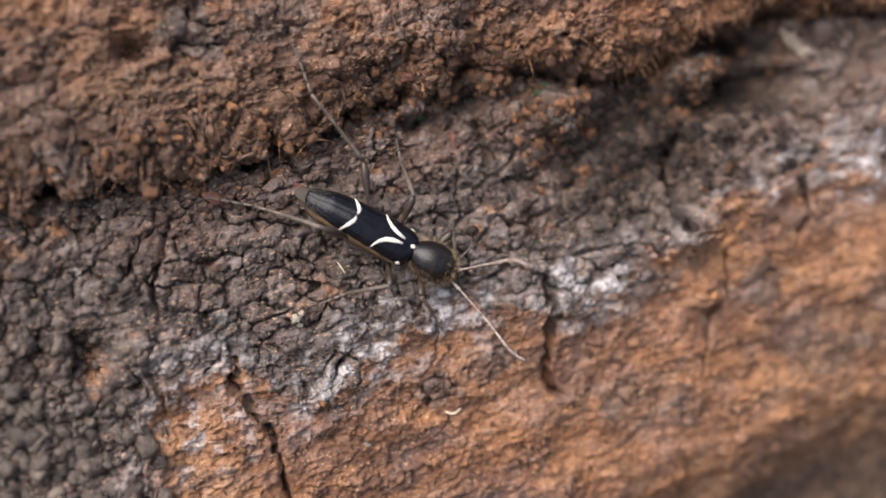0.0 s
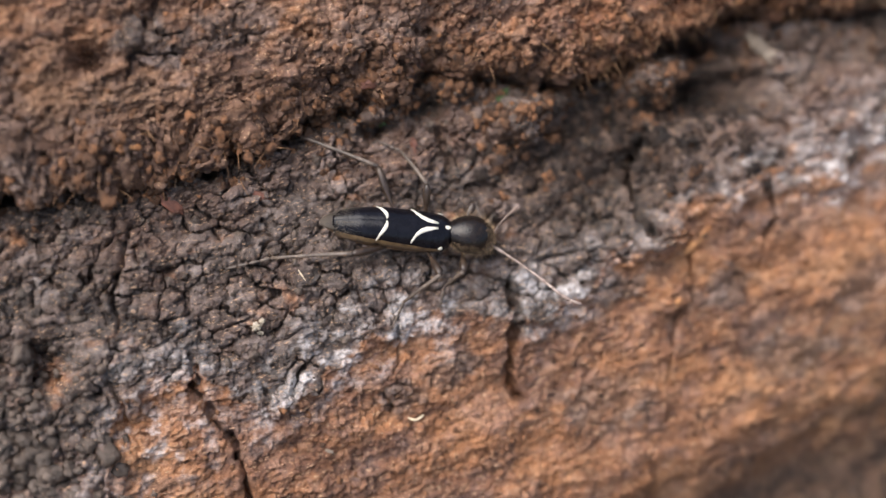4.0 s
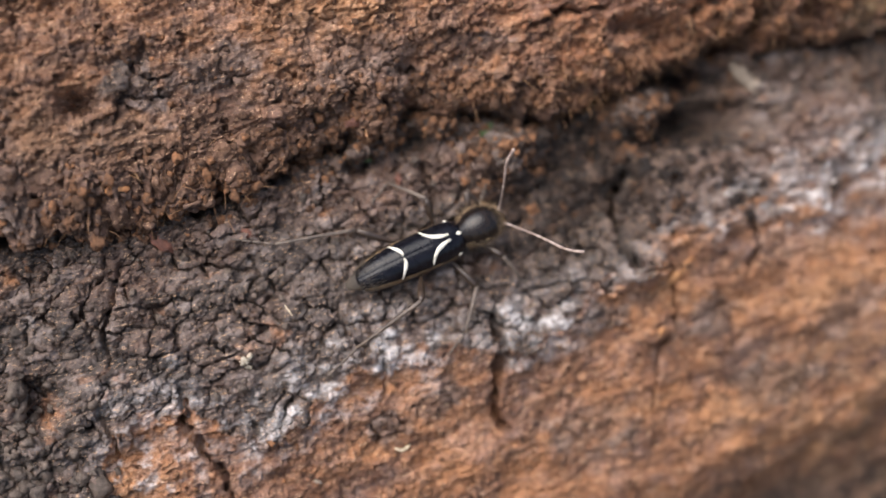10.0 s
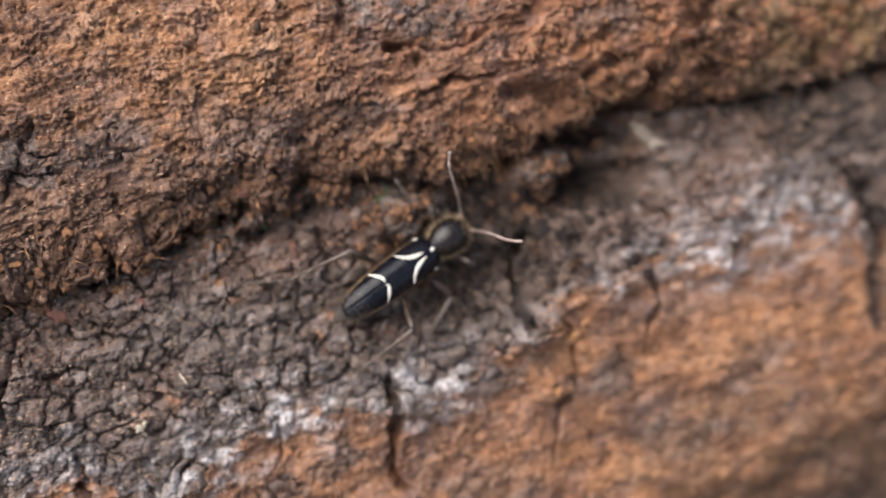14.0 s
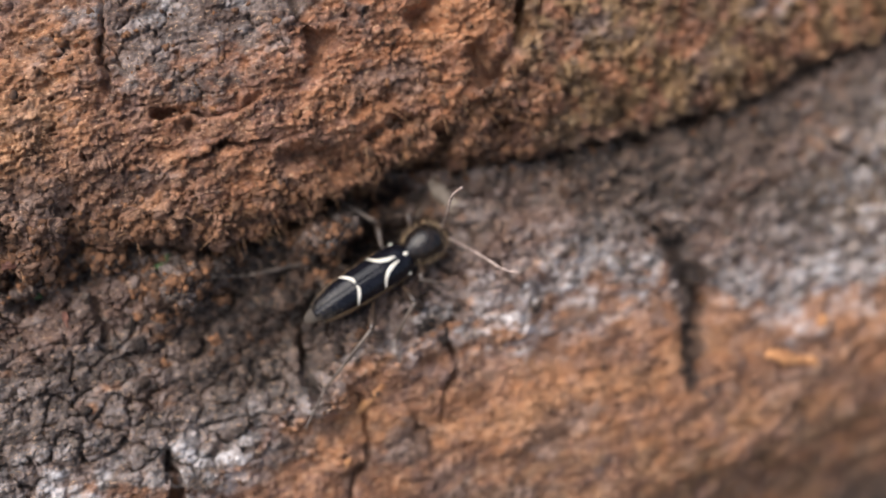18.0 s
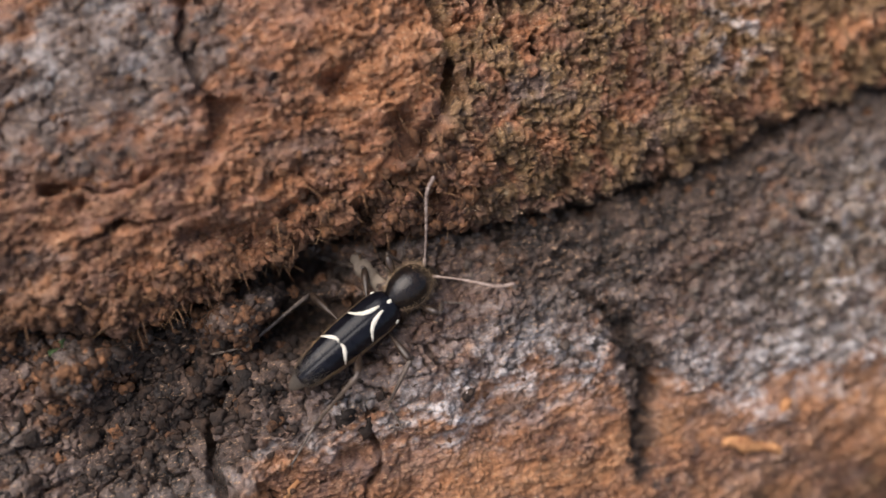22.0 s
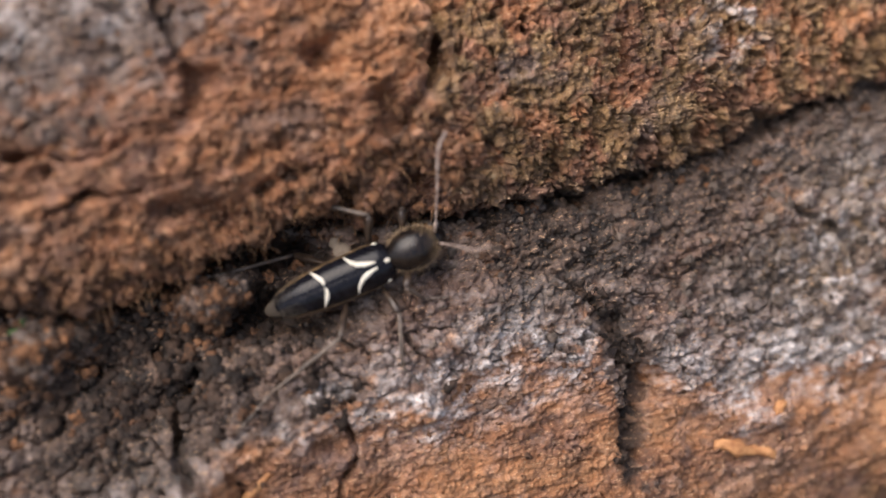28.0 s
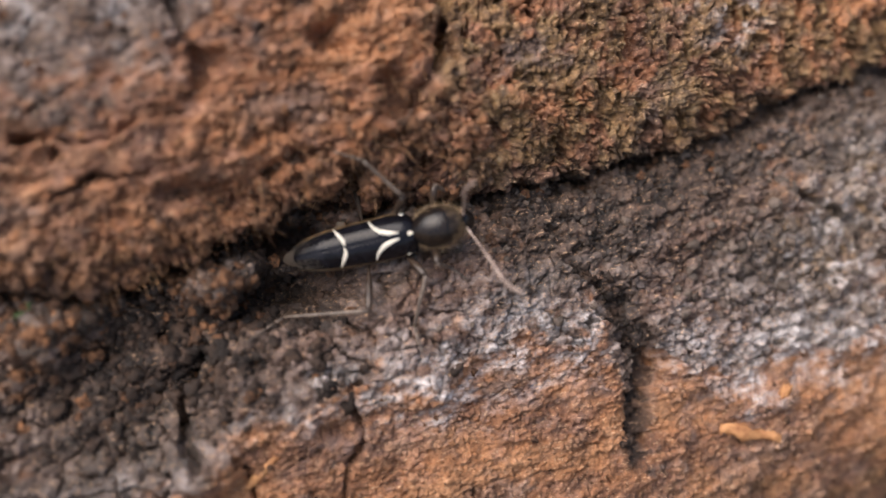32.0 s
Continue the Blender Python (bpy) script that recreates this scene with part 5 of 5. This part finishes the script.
# where each knee is, the end of the shin and the toe stand (seconds, knee u, v, h, shin u, v, toe u, v)
LEGS = {
    ("hind", 1): ((0, -12.19, 1.83, 0.38, -13.97, 4.65, -13.90, 6.14), (2, -11.05, 1.80, 0.16, -13.41, 4.06, -14.65, 5.14), (4, -10.06, 1.23, 0.11, -12.74, 2.81, -13.75, 4.34), (6.5, -10.49, 0.86, 0.58, -12.65, 2.56, -13.65, 4.16), (8, -11.07, -0.50, 0.37, -14.64, 0.03, -16.20, 1.03), (10, -11.07, 0.06, -0.08, -14.31, 0.11, -16.07, 0.96), (13, -8.08, 0.37, 1.29, -11.01, -0.16, -13.03, 0.04), (14.5, -5.06, 0.70, 2.12, -7.16, 0.17, -9.28, 0.56), (17, 0.98, 0.66, -0.58, -2.22, 1.13, -4.39, 1.63), (18.5, 4.11, 0.02, -1.61, -0.30, 0.53, -2.59, 1.60), (20, 5.96, 1.90, 1.89, 3.00, 1.09, 1.59, 0.90), (22, 6.47, 1.15, -1.04, 3.80, 0.43, 2.42, 0.21), (27, 6.40, 1.97, -1.99, 2.93, 2.23, 1.41, 2.93), (29, 7.36, 2.37, -2.19, 3.84, 2.22, 1.52, 2.91), (31, 9.38, 3.13, -1.02, 6.30, 3.30, 4.16, 4.40),),
    ("hind", -1): ((0, -14.75, -0.89, 2.01, -16.83, 0.53, -19.02, 1.55), (2, -12.20, -2.10, 2.51, -15.49, -1.65, -17.20, -1.74), (4, -12.13, -2.24, 1.89, -15.37, -1.66, -17.39, -1.64), (6.5, -11.23, -2.92, 2.52, -14.46, -2.51, -16.87, -2.52), (8, -11.53, -4.18, 2.00, -14.38, -4.76, -16.31, -5.19), (10, -9.16, -3.46, 2.42, -12.12, -4.90, -13.06, -5.52), (13, -6.69, -3.04, 1.97, -9.17, -4.46, -10.26, -5.47), (17, 1.92, -3.00, 2.65, 0.46, -4.45, -0.69, -5.37), (18.5, 4.35, -2.51, 2.85, 1.94, -4.34, 0.65, -5.59), (20, 7.05, -1.47, 3.10, 5.58, -3.08, 4.20, -4.46), (27, 6.69, -1.53, 1.90, 4.37, -2.97, 2.95, -3.90), (29, 8.01, -0.88, 1.54, 4.91, -1.81, 3.38, -2.69), (31, 8.62, -0.44, 0.57, 5.36, -0.49, 3.80, -0.91),),
    ("middle", 1): ((0, -10.52, -0.15, 1.35, -10.61, 0.61, -10.48, 1.39), (2, -9.38, 0.42, 1.39, -9.38, 1.25, -9.54, 1.68), (4, -8.34, 0.17, 1.30, -8.79, 0.93, -9.17, 1.40), (6.5, -8.59, -0.13, 1.37, -8.93, 0.72, -9.10, 1.66), (8, -8.98, 0.40, 1.06, -8.95, 1.18, -8.89, 1.96), (10, -7.60, 0.70, 1.16, -8.43, 1.05, -8.81, 1.16), (13, -4.77, 1.70, -0.11, -6.61, 2.23, -7.17, 2.90), (14.5, -1.07, 0.92, -0.33, -1.01, 2.04, -1.30, 3.03), (17, 5.02, 1.35, -0.60, 3.46, 2.94, 2.67, 3.57), (18.5, 5.79, 1.26, -0.78, 4.35, 2.95, 3.73, 3.94), (20, 8.59, 2.44, -0.56, 6.90, 3.76, 6.00, 4.72), (22, 8.67, 1.84, -0.73, 7.15, 2.52, 6.35, 3.11), (27, 9.06, 2.36, -0.15, 6.99, 3.31, 6.34, 4.33), (29, 10.24, 2.75, 1.30, 8.98, 4.70, 8.46, 5.06), (31, 10.70, 2.89, 1.44, 9.49, 4.61, 8.72, 5.02),),
    ("middle", -1): ((0, -12.77, -3.56, 1.90, -14.47, -3.69, -15.85, -3.87), (2, -10.80, -3.68, 1.54, -12.46, -4.66, -13.14, -4.98), (4, -9.14, -3.75, 2.05, -10.91, -4.91, -11.33, -5.76), (6.5, -8.71, -3.88, 1.98, -10.85, -4.90, -11.43, -5.83), (8, -7.54, -4.52, 1.31, -8.68, -6.41, -8.93, -7.50), (10, -6.47, -3.64, 0.83, -7.41, -5.60, -8.01, -6.07), (13, -3.51, -2.57, 1.00, -4.14, -4.34, -3.86, -5.10), (14.5, -1.65, -2.51, -0.12, -3.39, -3.73, -3.93, -4.90), (17, 5.28, -1.88, 2.03, 4.84, -3.13, 4.55, -3.71), (18.5, 6.05, -2.28, 2.04, 4.92, -3.31, 4.66, -4.01), (20, 8.80, -1.53, 1.28, 7.80, -3.30, 7.48, -3.78), (27, 9.43, -1.13, 0.98, 9.02, -2.79, 9.28, -3.70), (29, 10.33, -0.35, 1.19, 10.13, -2.04, 10.13, -2.68), (31, 10.81, -0.23, 1.21, 10.10, -1.78, 9.93, -2.60),),
    ("front", -1): ((0, -11.62, -4.35, 1.68, -11.13, -5.49, -10.58, -6.71), (2, -9.01, -3.73, 1.04, -9.01, -4.84, -8.95, -5.36), (4, -7.97, -3.90, 1.65, -8.95, -4.78, -9.07, -5.49), (6.5, -7.45, -4.48, 1.79, -7.20, -5.21, -6.97, -6.02), (8, -6.95, -4.32, 1.59, -7.05, -5.18, -6.76, -5.76), (18.5, 6.99, -1.26, 1.40, 7.98, -1.74, 8.48, -2.20), (27, 9.81, -0.35, 1.46, 10.52, -0.48, 11.58, -0.83), (31, 11.40, 0.27, 1.18, 11.99, -0.29, 12.24, -0.59),),
}
# where each feeler points, in the beetle's own space (seconds, yaw, rise)
FEELERS = {
    1: ((0, 12, 67), (2, -14, 82), (4, -78, 83), (6.5, -29, 85), (8, 93, 80), (10, 71, 71), (13, 64, 12), (14.5, 104, 77), (17, 77, 81), (18.5, 17, 83), (20, 82, 74), (22, 50, 50), (24.5, 57, 38), (27, 67, 20), (29, 62, 46), (31, 62, 73),),
    -1: ((0, -26, 3), (2, -32, 4), (4, -42, 13), (6.5, -36, 3), (8, -53, 56), (10, -63, 40), (13, -54, 81), (14.5, -106, 63), (17, -78, 59), (18.5, -77, 27), (20, -96, 69), (22, -63, 46), (24.5, -67, 75), (27, -39, 50), (29, -28, 85), (31, -63, 45),),
}


def between(rows, t):
    ts = [r[0] for r in rows]
    return [float(np.interp(t, ts, [r[k] for r in rows])) for k in range(1, len(rows[0]))]


def aimed(p, q, upward=Vector((0, 0, 1))):
    """A pose at p whose x axis points at q."""
    x = (q - p).normalized()
    y = upward.cross(x)
    y = y.normalized() if y.length > 1e-4 else x.orthogonal().normalized()
    m = Matrix((x, y, x.cross(y))).transposed().to_4x4()
    m.translation = p * MM
    return m


def motions():
    poses = {t: LOG @ pose(u * MM, v * MM, h * MM, roll, dip, yaw) for t, u, v, h, yaw, dip, roll in BEETLE_ROWS}
    walk(beetle, list(poses.items()))
    for (where, side), (femur, tibia, tarsus) in legs.items():
        hip = Vector(HIPS[where])
        hip.y *= side
        a, b, f = LENGTHS[where]
        rows = ([], [], [])
        for t, m in poses.items():
            inverse = m.inverted()
            known = LEGS.get((where, side), ())
            if where == "front" and not any(abs(t - row[0]) < 2.1 for row in known):
                # tucked under the thorax
                stand = LOG.inverted() @ (m @ (Vector((1.5, side * 1.25, -1.6)) * MM)) / MM
                u, v = stand.x, stand.y
                bent = hip + Vector((0.35, side * 0.9, 0.3))
                tip = LOG.inverted() @ (m @ (Vector((2.1, side * 1.55, -1.6)) * MM)) / MM
                tu, tv = tip.x, tip.y
            else:
                ku, kv, kh, u, v, tu, tv = between(known, t)
                bent = inverse @ at(ku, kv, kh) / MM
            knee = hip + (bent - hip).normalized() * a
            foot = inverse @ at(u, v, crest(u, v) + 0.28) / MM
            foot = knee + (foot - knee).normalized() * b
            toe = inverse @ at(tu, tv, crest(tu, tv) + 0.12) / MM
            toe = foot + (toe - foot).normalized() * f
            rows[0].append((t, aimed(hip, knee)))
            rows[1].append((t, aimed(knee, foot)))
            rows[2].append((t, aimed(foot, toe)))
        for ob, some in zip((femur, tibia, tarsus), rows):
            walk(ob, some)
    for side, antenna in feelers.items():
        rows = []
        base = Vector((2.0, side * 0.22, -0.85))
        for t in poses:
            yaw, rise = (radians(x) for x in between(FEELERS[side], t))
            d = Vector((math.cos(yaw) * math.cos(rise), math.sin(yaw) * math.cos(rise), math.sin(rise)))
            rows.append((t, aimed(base, base + d)))
        walk(antenna, rows)


ground()
log = build_log()
wood_chips()
beetle, legs, feelers = build_beetle()
scatter_crumbs(log)
scatter_more(log)
frayed_wood(log)
motions()
